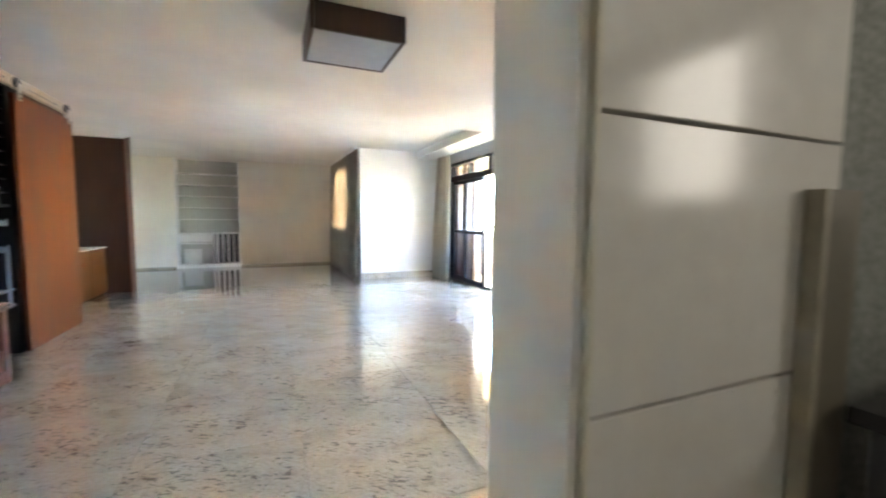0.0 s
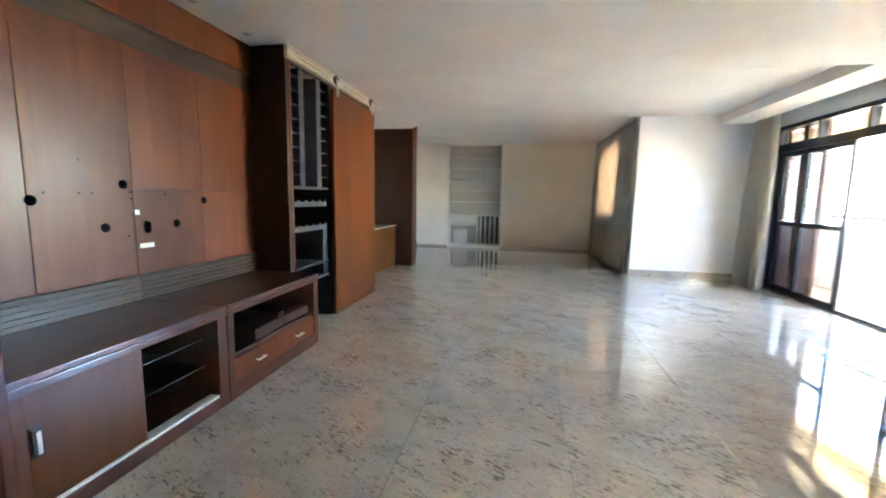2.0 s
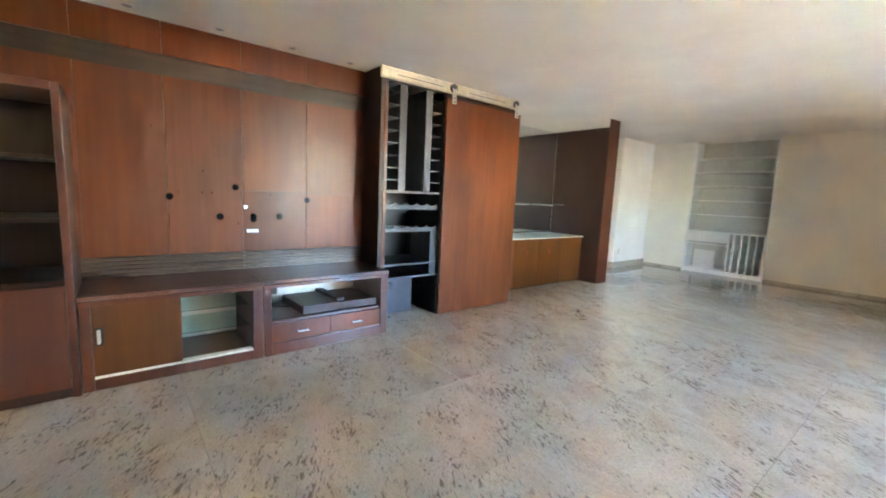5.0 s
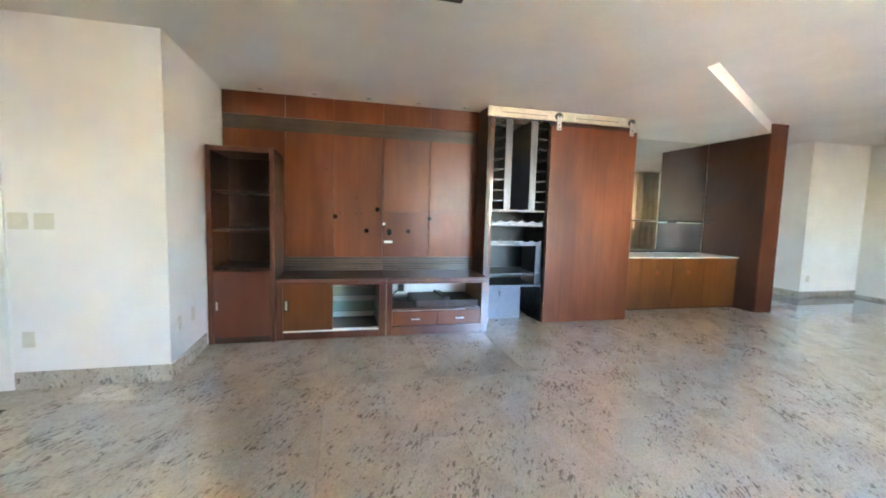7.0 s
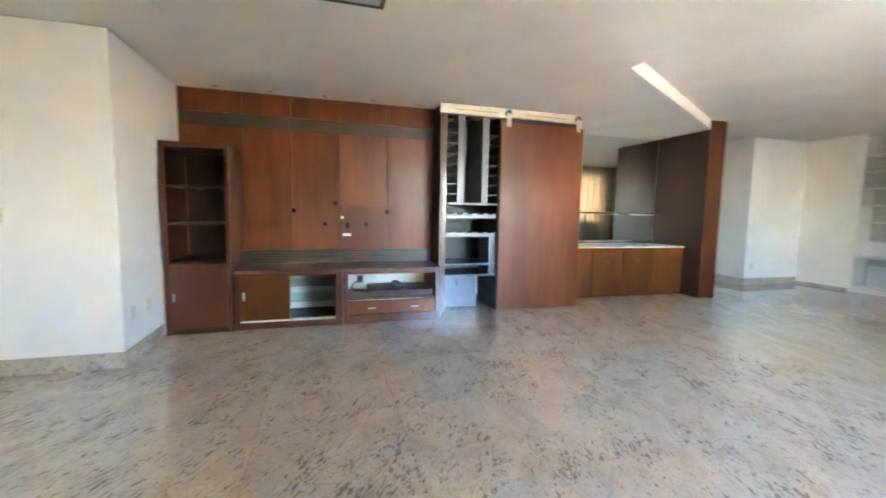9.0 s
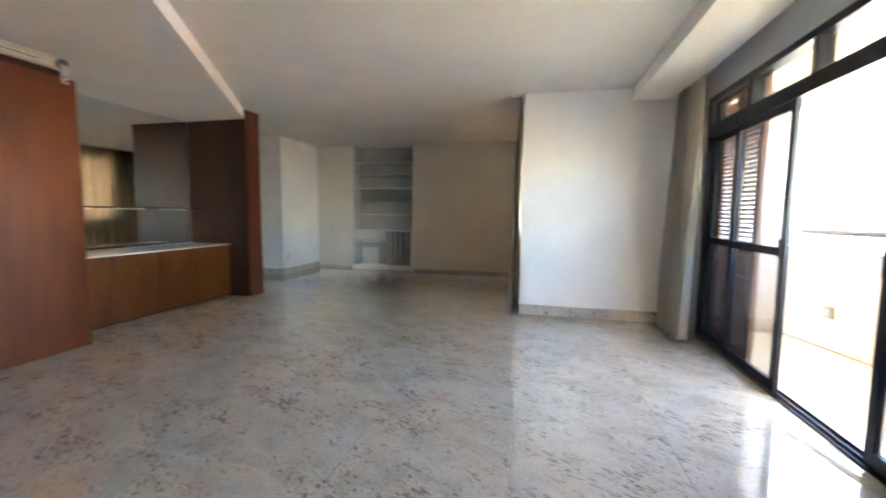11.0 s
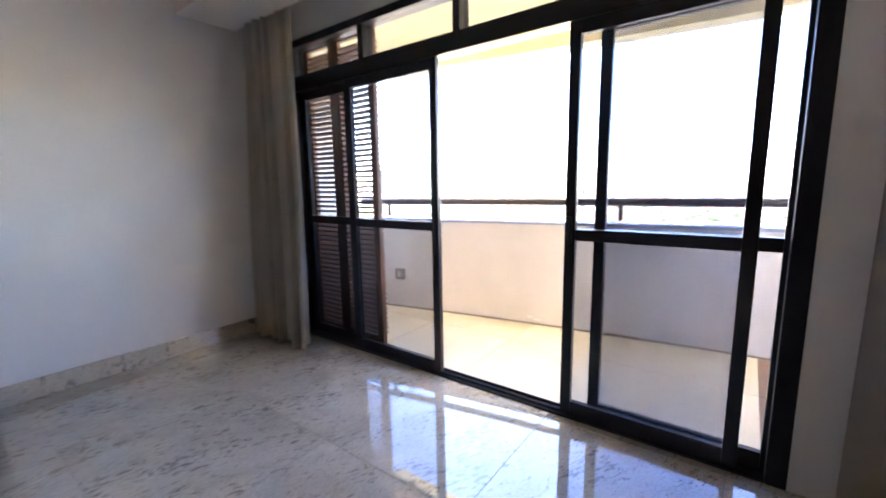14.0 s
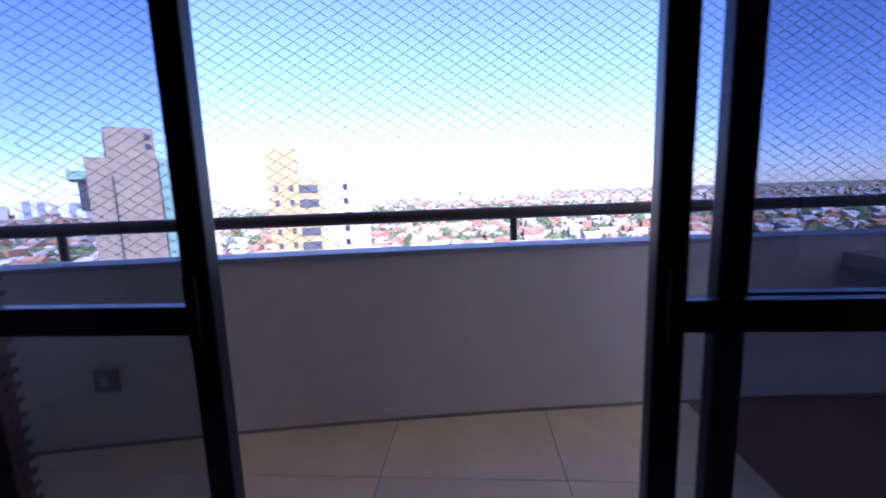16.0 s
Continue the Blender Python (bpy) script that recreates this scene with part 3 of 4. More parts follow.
# thin black discs stand in for open holes, their inner darkness in the colour
for y, z in HOLES:
    hole = part("cable_grommet", disc(-2.52, y, z, 0.027, 0.003), M_HOLE, wall)
    part("bore", disc(-2.516, y, z, 0.020, 0.0015), M_HOLE, hole)
for y, z in ((3.05, 1.31), (3.055, 1.27), (2.58, 1.30), (3.02, 1.04), (2.75, 1.30), (2.82, 1.30), (3.3, 1.3), (2.76, 1.48), (2.42, 1.80)):
    part("screw_hole", disc(-2.52, y, z, 0.006, 0.002), M_HOLE, wall)
part("paint_patch", boxes((-2.519, 3.09, 0.955, -2.517, 3.19, 0.985)), M_WHITE, wall, "bare white patch")
part("paint_patch", boxes((-2.519, 3.07, 1.17, -2.517, 3.10, 1.20)), M_WHITE, wall)

# corner display cabinet
NF = -1.86
nic = thing("display_cabinet", (-2.15, 1.66, 0), "tall mahogany corner cabinet with open shelves over a door", "cabinet")
part("side", boxes((-2.518, 1.352, 0.0, NF, 1.398, 1.91), bevel=0.006), M_WOOD_E, nic)
part("side", boxes((-2.518, 1.915, 0.0, NF, 1.955, 1.91), bevel=0.006), M_WOOD_E, nic)
part("top", boxes((-2.518, 1.399, 1.86, NF, 1.914, 1.908), bevel=0.005), M_WOOD_E, nic)
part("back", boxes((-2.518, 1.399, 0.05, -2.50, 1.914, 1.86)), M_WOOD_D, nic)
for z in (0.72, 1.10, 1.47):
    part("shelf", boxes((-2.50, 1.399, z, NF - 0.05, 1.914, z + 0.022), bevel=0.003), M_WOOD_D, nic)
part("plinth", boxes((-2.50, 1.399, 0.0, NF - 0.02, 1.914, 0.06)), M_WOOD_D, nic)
d = part("door", boxes((NF - 0.022, 1.401, 0.065, NF - 0.002, 1.912, 0.715), bevel=0.003), M_WOOD_E, nic)
part("handle", boxes((NF - 0.003, 1.425, 0.34, NF + 0.012, 1.442, 0.42), bevel=0.004), M_STEEL, d, "chrome pull")

# low media cabinets
CF = -1.90
unit = thing("media_cabinet", (-2.2, 2.52, 0), "low mahogany media cabinet with a sliding door half open", "cabinet", "low media cabinets")
part("top", boxes((-2.52, 1.96, 0.60, CF + 0.01, 3.062, 0.628), bevel=0.005), M_TOP, unit, "worn dark top")
part("top_edge", boxes((CF - 0.04, 1.96, 0.565, CF + 0.012, 3.062, 0.598), bevel=0.004), M_WOOD_E, unit)
part("side", boxes((-2.50, 1.96, 0.0, CF + 0.005, 2.02, 0.564), bevel=0.004), M_WOOD_E, unit)
part("side", boxes((-2.50, 2.985, 0.0, CF + 0.005, 3.058, 0.564), bevel=0.004), M_WOOD_E, unit)
part("base", boxes((-2.50, 2.021, 0.0, CF + 0.004, 2.984, 0.075), bevel=0.004), M_WOOD_E, unit)
part("back", boxes((-2.54, 2.021, 0.076, -2.525, 2.984, 0.56)), M_WHITE, unit, "pale wall seen through the open back")
part("door", boxes((CF - 0.035, 2.022, 0.085, CF - 0.018, 2.51, 0.562), bevel=0.002), M_WOOD_O, unit, "honey-brown sliding door")
door2 = part("door", boxes((CF - 0.06, 2.03, 0.085, CF - 0.043, 2.30, 0.562), bevel=0.002), M_WOOD_O, unit)
part("handle", boxes((CF - 0.018, 2.045, 0.31, CF + 0.004, 2.063, 0.40), bevel=0.003), M_STEEL, unit, "steel pull")
part("handle_plate", boxes((CF - 0.0179, 2.035, 0.295, CF - 0.0145, 2.078, 0.415), bevel=0.001), M_BLACK, unit, "dark worn recess behind the pull")
part("track", boxes((CF - 0.07, 2.022, 0.0755, CF - 0.004, 2.984, 0.088)), M_WHITE, unit, "pale metal runner")
for z in (0.26, 0.43):
    part("glass_shelf", boxes((-2.48, 2.05, z, CF - 0.10, 2.98, z + 0.008)), M_SHELFGLASS, unit, "glass shelf")
    part("glass_edge", boxes((CF - 0.10, 2.05, z + 0.002, CF - 0.098, 2.98, z + 0.006)), M_GREYLAM, unit)

unit = thing("media_cabinet", (-2.2, 3.63, 0), "low mahogany media cabinet with an open bay over two drawers", "cabinet", "low media cabinets")
part("top", boxes((-2.52, 3.066, 0.60, CF + 0.01, 4.205, 0.628), bevel=0.005), M_TOP, unit, "worn dark top")
part("top_edge", boxes((CF - 0.04, 3.066, 0.565, CF + 0.012, 4.205, 0.598), bevel=0.004), M_WOOD_E, unit)
part("side", boxes((-2.50, 3.068, 0.0, CF + 0.005, 3.125, 0.564), bevel=0.004), M_WOOD_E, unit)
part("side", boxes((-2.50, 4.13, 0.0, CF + 0.005, 4.20, 0.564), bevel=0.004), M_WOOD_E, unit)
part("base", boxes((-2.50, 3.126, 0.0, CF + 0.004, 4.129, 0.10), bevel=0.004), M_WOOD_E, unit)
part("back", boxes((-2.54, 3.126, 0.1, -2.525, 4.129, 0.56)), M_WHITE, unit, "pale wall seen through the open back")
part("bay_floor", boxes((-2.50, 3.126, 0.262, CF - 0.03, 4.129, 0.282)), M_TOP, unit)
for a, b, h in ((3.128, 3.626, 3.38), (3.630, 4.127, 3.88)):
    d = part("drawer", boxes((CF - 0.03, a, 0.103, CF - 0.006, b, 0.258), bevel=0.003), M_WOOD, unit)
    part("handle", rod(rod(rod(bmesh.new(), (CF + 0.018, h - 0.045, 0.175), (CF + 0.018, h + 0.045, 0.175), 0.007), (CF - 0.007, h - 0.035, 0.175), (CF + 0.018, h - 0.035, 0.175), 0.005),
                       (CF - 0.007, h + 0.035, 0.175), (CF + 0.018, h + 0.035, 0.175), 0.005), M_STEEL, d, "chrome bar handle")


def loose_board(at, size, turn, label):
    bm = boxes((-size[0] / 2, -size[1] / 2, 0, size[0] / 2, size[1] / 2, size[2]), bevel=0.003)
    ob = solo("loose_board", bm, M_WOOD_D, label, "board", "loose boards in the cabinet")
    ob.matrix_basis = pose(*at, turn[0], turn[1], turn[2])
    return ob


loose_board((-2.215, 3.565, 0.290), (0.54, 0.35, 0.07), (0, -1, 1), "dark wooden board lying in the open bay")
loose_board((-2.215, 3.93, 0.290), (0.54, 0.36, 0.065), (0, -1, -0.6), "dark wooden board lying beside another in the bay")
loose_board((-2.22, 3.745, 0.362), (0.50, 0.07, 0.03), (0, -1, 1.5), "narrow dark batten lying across the boards")
sock = thing("wall_socket", (-2.52, 3.30, 0.40), "pale wall socket with a black plug and cable", "outlet")
part("plate", boxes((-2.525, 3.25, 0.35, -2.515, 3.36, 0.46), bevel=0.003), M_PLATE, sock)
part("plug", boxes((-2.515, 3.265, 0.37, -2.465, 3.335, 0.455), bevel=0.008), M_CABLE, sock)
bm = bmesh.new()
prev = None
for k in range(15):
    f = k / 14
    p = Vector((-2.48 + 0.22 * f, 3.29 - 0.10 * math.sin(f * 4.2), 0.40 - 0.108 * min(1, f * 1.8)))
    if prev is not None:
        rod(bm, prev, p, 0.009, 6)
    prev = p
part("cable", bm, M_CABLE, sock)

# wine cabinet
WF = -2.18
wine = thing("wine_cabinet", (-2.5, 5.2, 0), "dark mahogany wine cabinet with bottle slots, open in front", "cabinet")
part("side", boxes((-3.245, 4.242, 0.0, WF, 4.285, LOW - 0.005), bevel=0.003), M_WOOD_D, wine)
part("front_stile", boxes((WF - 0.025, 4.286, 0.0, WF + 0.003, 4.325, 2.49), bevel=0.003), M_WOOD_E, wine, "lighter mahogany stile")
part("side", boxes((-3.245, 6.16, 0.0, WF, 6.20, LOW - 0.005), bevel=0.003), M_WOOD_D, wine)
part("partition", boxes((-2.80, 5.02, 0.0, WF - 0.002, 5.045, 2.49)), M_BLACK, wine)
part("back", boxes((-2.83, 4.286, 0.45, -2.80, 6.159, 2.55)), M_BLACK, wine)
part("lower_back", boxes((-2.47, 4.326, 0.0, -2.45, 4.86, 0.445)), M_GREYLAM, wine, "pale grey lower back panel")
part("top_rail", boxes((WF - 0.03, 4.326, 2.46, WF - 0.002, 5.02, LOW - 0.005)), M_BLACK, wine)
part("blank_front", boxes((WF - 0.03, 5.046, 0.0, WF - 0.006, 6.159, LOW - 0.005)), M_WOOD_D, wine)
for y in (4.475, 4.80):
    part("upright", boxes((-2.79, y, 1.40, WF - 0.015, y + 0.085, 2.459), bevel=0.002), M_GREYLAM, wine, "grey laminate upright")
for k in range(8):
    z = 1.50 + k * 0.125
    part("bottle_rest", boxes((-2.79, 4.326, z, WF - 0.02, 4.474, z + 0.008)), M_GREYLAM, wine)
    part("bottle_rest", boxes((-2.79, 4.886, z, WF - 0.02, 5.019, z + 0.008)), M_GREYLAM, wine)
for z in (1.375, 0.455, 0.60):
    part("shelf", boxes((-2.79, 4.326, z, WF - 0.012, 5.019, z + 0.022), bevel=0.002), M_GREYLAM, wine, "grey laminate shelf")
part("inner_post", boxes((-2.60, 4.93, 0.48, WF - 0.03, 5.019, 0.97)), M_GREYLAM, wine)
part("inner_side", boxes((-2.79, 4.327, 0.48, -2.30, 4.345, 0.97)), M_GREYLAM, wine)


def scallop(z):
    """A rack rail with hollows for bottles along its upper edge."""
    bm = bmesh.new()
    pts = [(4.33, z)]
    for k in range(61):
        y = 4.33 + 0.68 * k / 60
        ph = (k % 12) / 12
        pts.append((y, z + 0.055 - 0.026 * max(0, math.sin(math.pi * ph)) ** 0.8))
    pts.append((5.01, z))
    a = [bm.verts.new((WF - 0.05, y, zz)) for y, zz in pts]
    b = [bm.verts.new((WF - 0.03, y, zz)) for y, zz in pts]
    bm.faces.new(a)
    bm.faces.new(list(reversed(b)))
    for i in range(len(pts)):
        j = (i + 1) % len(pts)
        bm.faces.new((a[i], b[i], b[j], a[j]))
    bmesh.ops.recalc_face_normals(bm, faces=bm.faces)
    return bm


for z in (1.215, 0.975):
    part("bottle_rack", scallop(z), M_GREYLAM, wine, "scalloped grey bottle rack")
    part("rack_shelf", boxes((-2.79, 4.33, z - 0.015, WF - 0.03, 5.015, z - 0.001)), M_GREYLAM, wine)
part("tap", rod(rod(bmesh.new(), (-2.45, 4.56, 0.36), (-2.40, 4.56, 0.36), 0.012), (-2.41, 4.56, 0.37), (-2.41, 4.56, 0.30), 0.009), M_CABLE, wine)

slide = thing("barn_door", (-2.13, 5.63, 0.02), "red-brown sliding wood door hung from an exposed track", "sliding door")
DX = -2.148
leaf = part("leaf", boxes((DX, 5.015, 0.012, DX + 0.035, 6.205, 2.41), bevel=0.004), M_WOOD, slide)
track = part("track", boxes((DX - 0.028, 4.225, 2.475, DX + 0.004, 6.19, LOW - 0.008), (DX + 0.004, 4.225, 2.483, DX + 0.016, 6.19, 2.491), (DX + 0.004, 4.225, 2.555, DX + 0.016, 6.19, 2.563),
                           bevel=0.002), M_TRACK, slide, "pale aluminium top track")
# thin dark strips laid on the track in place of its slot's shadow
part("track_shadow_gap", boxes((DX + 0.0042, 4.40, 2.52, DX + 0.0055, 4.98, 2.526), (DX + 0.0042, 5.35, 2.52, DX + 0.0055, 5.95, 2.526)), M_GREYLAM, track)
for y in (5.11, 6.12):
    h = part("hanger", boxes((DX + 0.036, y - 0.028, 2.36, DX + 0.043, y + 0.028, 2.525), bevel=0.002), M_STEEL, slide, "steel hanger")
    bm = bmesh.new()
    rod(bm, (DX + 0.012, y, 2.525), (DX + 0.036, y, 2.525), 0.045, 20)
    rod(bm, (DX + 0.036, y, 2.525), (DX + 0.05, y, 2.525), 0.014, 12)
    part("wheel", bm, M_GREYLAM, h, "dark roller wheel")
    part("bolt", rod(rod(bmesh.new(), (DX + 0.043, y, 2.42), (DX + 0.049, y, 2.42), 0.008), (DX + 0.043, y, 2.38), (DX + 0.049, y, 2.38), 0.008), M_GREYLAM, h)

# bar
bar = thing("bar_cabinet", (-2.85, 7.35, 0), "honey-brown bar cabinet with doors and a pale top", "cabinet")
part("body", boxes((-3.245, 6.22, 0.06, -2.575, 8.49, 0.771)), M_WOOD_D, bar)
part("plinth", boxes((-3.245, 6.22, 0.0, -2.60, 8.49, 0.06)), M_WOOD_D, bar)
for a, b in ((6.225, 6.77), (6.775, 7.32), (7.325, 7.87), (7.875, 8.485)):
    d = part("door", boxes((-2.574, a, 0.03, -2.552, b, 0.768), bevel=0.003), M_WOOD_O, bar)
    part("finger_pull", disc(-2.552, (a + b) / 2, 0.56, 0.035, 0.003), M_WOOD, d)
part("worktop", boxes((-3.246, 6.215, 0.772, -2.525, 8.492, 0.784), bevel=0.002), M_STONE, bar, "pale stone top")
setting("mirror_wall", boxes((-3.249, 6.205, 0.787, -3.236, 8.499, LOW - 0.002)), M_MIRROR, "large wall mirror behind the bar", "mirror")
part("mirror_foot", boxes((-3.235, 6.22, 0.79, -3.215, 8.49, 0.815), bevel=0.002), M_BLACK, bar, "black strip at the foot of the mirror")
shelf = thing("bar_shelf", (-3.1, 7.4, 1.28), "long glass bar shelf on thin metal brackets", "shelf")
part("glass", boxes((-3.234, 6.23, 1.297, -2.98, 8.49, 1.307)), M_SHELFGLASS, shelf)
part("front_edge", boxes((-2.98, 6.23, 1.294, -2.972, 8.49, 1.310)), M_BLACK, shelf, "dark front edge")
for y in (6.9, 7.55, 8.2):
    part("bracket", rod(rod(bmesh.new(), (-3.235, y, 1.285), (-3.0, y, 1.285), 0.006), (-3.0, y, 1.285), (-3.0, y, 1.297), 0.008), M_STEEL, shelf)
pp = thing("bar_partition", (-2.7, 8.65, 0), "dark mahogany partition panel at the end of the bar", "partition")
part("south_panel", boxes((-3.235, 8.50, 0, -2.24, 8.525, 2.58), bevel=0.002), M_WOOD_D, pp)
part("core", boxes((-3.249, 8.526, 0, -2.245, 8.775, 2.725)), M_WOOD_D, pp)
part("end_panel", boxes((-2.244, 8.50, 0, -2.215, 8.80, 2.725), bevel=0.003), M_WOOD_E, pp, "reddish end panel")
part("north_panel", boxes((-3.249, 8.776, 0, -2.246, 8.80, 2.725)), M_WOOD_D, pp)

# ---- wall shelf in the recess ----
SX0, SX1, SY = -2.135, -0.72, 11.82
ws = thing("wall_shelf", (-1.42, 12.0, 0.04), "white built-in wall shelf with a drawer and upright slats", "shelf")
part("back", boxes((SX0, 12.165, 0.04, SX1, 12.19, 2.72)), M_SHELFBACK, ws)
part("side", boxes((SX0, SY, 0.04, SX0 + 0.03, 12.164, 2.72)), M_WHITE, ws)
part("side", boxes((SX1 - 0.03, SY, 0.04, SX1, 12.164, 2.72)), M_WHITE, ws)
for z in (2.385, 2.105, 1.82, 1.53, 1.235):
    part("shelf", boxes((SX0 + 0.031, SY + 0.03, z - 0.025, SX1 - 0.031, 12.164, z), bevel=0.003), M_WHITE, ws)
part("shelf", boxes((SX0 + 0.031, SY + 0.01, 0.855, SX1 - 0.031, 12.164, 0.885), bevel=0.003), M_WHITE, ws)
part("bottom", boxes((SX0, SY - 0.02, 0.0, SX1, 12.164, 0.085), bevel=0.003), M_WHITE, ws)
d = part("drawer", boxes((SX0 + 0.033, SY - 0.015, 0.665, -1.36, 12.1, 0.85), bevel=0.003), M_WHITE, ws)
part("shelf", boxes((SX0 + 0.031, SY + 0.005, 0.60, -1.356, 12.164, 0.63), bevel=0.003), M_WHITE, ws)
part("inner_panel", boxes((SX0 + 0.12, 12.02, 0.086, -1.62, 12.05, 0.47), bevel=0.003), M_WHITE, ws)
part("divider", boxes((-1.355, SY, 0.086, -1.33, 12.164, 0.854)), M_WHITE, ws)
for k in range(5):
    x = -1.27 + k * 0.125
    part("upright_slat", boxes((x, SY - 0.005, 0.086, x + 0.035, 12.16, 0.854), bevel=0.002), M_WHITE, ws)
part("dark_back", boxes((-1.33, 12.15, 0.086, SX1 - 0.03, 12.163, 0.854)), M_GREYLAM, ws)

# ---- curtains ----


def curtain(name, path, z0, z1, folds, depth, mat, label, spread=1.0, gather=0.0, seed=0):
    """A hanging sheet along a line on the floor plan, folded in soft waves."""
    rnd = random.Random(seed)
    phases = [rnd.uniform(0, 6.28) for _ in range(6)]
    (xa, ya), (xb, yb) = path
    dx, dy = xb - xa, yb - ya
    ln = math.hypot(dx, dy)
    nx, ny = -dy / ln, dx / ln
    cols, rows = folds * 12, 26
    bm = bmesh.new()
    grid = []
    for j in range(rows + 1):
        v = j / rows
        line = []
        for i in range(cols + 1):
            u = i / cols
            s = 0.5 + (u - 0.5) * (spread + (1 - spread) * (v ** 0.7))
            ph = u * folds * 6.283
            wob = 0.55 * math.sin(u * 9.1 + phases[0]) + 0.45 * math.sin(u * 17.3 + phases[1] + v * 1.4)
            amp = depth * (0.62 + 0.38 * math.sin(u * 13.7 + phases[2])) * (0.55 + 0.55 * v)
            off = amp * math.sin(ph + wob * 1.6 + 0.7 * math.sin(v * 2.2 + phases[3]) * v)
            off += depth * 0.35 * v * math.sin(u * 5.0 + phases[4] + v * 2.0)
            s += 0.25 / folds * math.sin(2 * ph + phases[5]) * 0.12 * v
            z = z1 + (z0 - z1) * v
            if j == rows:
                z += 0.012 * math.sin(ph * 0.5 + phases[2]) + 0.012
            line.append(bm.verts.new((xa + dx * s + nx * (off + gather * v), ya + dy * s + ny * (off + gather * v), z)))
        grid.append(line)
    for j in range(rows):
        for i in range(cols):
            bm.faces.new((grid[j][i], grid[j][i + 1], grid[j + 1][i + 1], grid[j + 1][i]))
    t = thing(name, ((xa + xb) / 2, (ya + yb) / 2, z0), label, "curtain")
    sheet = part("cloth", bm, mat, t, smooth=True)
    thick = sheet.modifiers.new("thickness", "SOLIDIFY")
    thick.thickness = 0.002
    bm = bmesh.new()
    box(bm, min(xa, xb) - 0.012, min(ya, yb), z1 + 0.001, max(xa, xb) + 0.012, max(ya, yb), z1 + 0.02)
    part("curtain_rail", bm, M_WHITE, t)
    return t


curtain("curtain", ((3.39, 8.42), (3.46, 7.74)), 0.0, 2.71, 6, 0.075, M_CURTAIN_L, "gathered beige curtain hanging beside the balcony doors", 0.82, -0.06, 3)
curtain("curtain", ((1.60, 11.80), (1.69, 8.536)), 0.0, 2.71, 15, 0.062, M_CURTAIN, "drawn taupe curtain over the end window", 1.0, -0.05, 5)
curtain("curtain", ((3.47, 4.62), (3.47, 1.2)), 0.0, 2.71, 18, 0.085, M_CURTAIN, "drawn taupe curtain over a side window", 1.0, 0.13, 7)


def framed_window(name, x, y0, y1, z0, z1, label):
    f = 0.05
    w = tagged(new(name, mesh_of(name, boxes((x, y0, z0, x + 0.08, y0 + f, z1), (x, y1 - f, z0, x + 0.08, y1, z1), (x, y0 + f, z0, x + 0.08, y1 - f, z0 + f),
                                             (x, y0 + f, z1 - f, x + 0.08, y1 - f, z1), (x, (y0 + y1) / 2 - 0.03, z0 + f, x + 0.08, (y0 + y1) / 2 + 0.03, z1 - f)), M_FRAME)),
               label, "window", "", "structure")
    for a, b in ((y0 + f, (y0 + y1) / 2 - 0.03), ((y0 + y1) / 2 + 0.03, y1 - f)):
        p = part("pane", boxes((x + 0.037, a, z0 + f, x + 0.043, b, z1 - f)), M_GLASS, w)
        p.visible_shadow = False


framed_window("window_2", 1.90, 9.5, 11.15, 1.02, 2.44, "dark framed window behind the end curtain")
framed_window("window_3", 3.68, 1.8, 4.0, 1.02, 2.38, "dark framed window behind the side curtain")

# ---- ceiling fittings ----
lamp = thing("ceiling_lamp", (0.545, 2.905, LOW), "square dark wood ceiling lamp with a frosted panel", "ceiling lamp")
LX0, LX1, LY0, LY1, LZ = 0.25, 0.84, 2.61, 3.20, 2.425
for d in ((LX0, LY0, LZ, LX0 + 0.025, LY1, LOW - 0.001), (LX1 - 0.025, LY0, LZ, LX1, LY1, LOW - 0.001), (LX0 + 0.026, LY0, LZ, LX1 - 0.026, LY0 + 0.025, LOW - 0.001),
          (LX0 + 0.026, LY1 - 0.025, LZ, LX1 - 0.026, LY1, LOW - 0.001)):
    part("frame_board", boxes(d, bevel=0.003), M_WOOD_D, lamp)
part("diffuser", boxes((LX0 + 0.026, LY0 + 0.026, LZ + 0.004, LX1 - 0.026, LY1 - 0.026, LZ + 0.012)), M_DIFF, lamp, "frosted white panel, unlit")
for x, y in ((-2.36, 1.75), (-2.36, 2.30), (-2.36, 2.88), (-2.36, 3.45), (-2.36, 4.0)):
    s = thing("downlight", (x, y, LOW), "small white recessed ceiling spot, unlit", "downlight", "spots above the panelling")
    bm = bmesh.new()
    rod(bm, (x, y, LOW - 0.006), (x, y, LOW - 0.0005), 0.045, 20)
    part("ring", bm, M_WHITE, s)
    part("lens", rod(bmesh.new(), (x, y, LOW - 0.008), (x, y, LOW - 0.0065), 0.028, 16), M_DIFF, s)


def plate(name, at, axis, label, w=0.075, h=0.115):
    x, y, z = at
    t = thing(name, at, label, "switch" if "switch" in name else "outlet")
    if axis == "x":
        a, b = (x, y - w / 2, z - h / 2, x + 0.008, y + w / 2, z + h / 2), (x + 0.008, y - w / 5, z - h / 5, x + 0.012, y + w / 5, z + h / 5)
    else:
        a, b = (x - w / 2, y, z - h / 2, x + w / 2, y + 0.008, z + h / 2), (x - w / 5, y + 0.008, z - h / 5, x + w / 5, y + 0.012, z + h / 5)
    part("plate", boxes(a, bevel=0.003), M_PLATE, t)
    part("rocker", boxes(b, bevel=0.0015), M_PLATE, t)


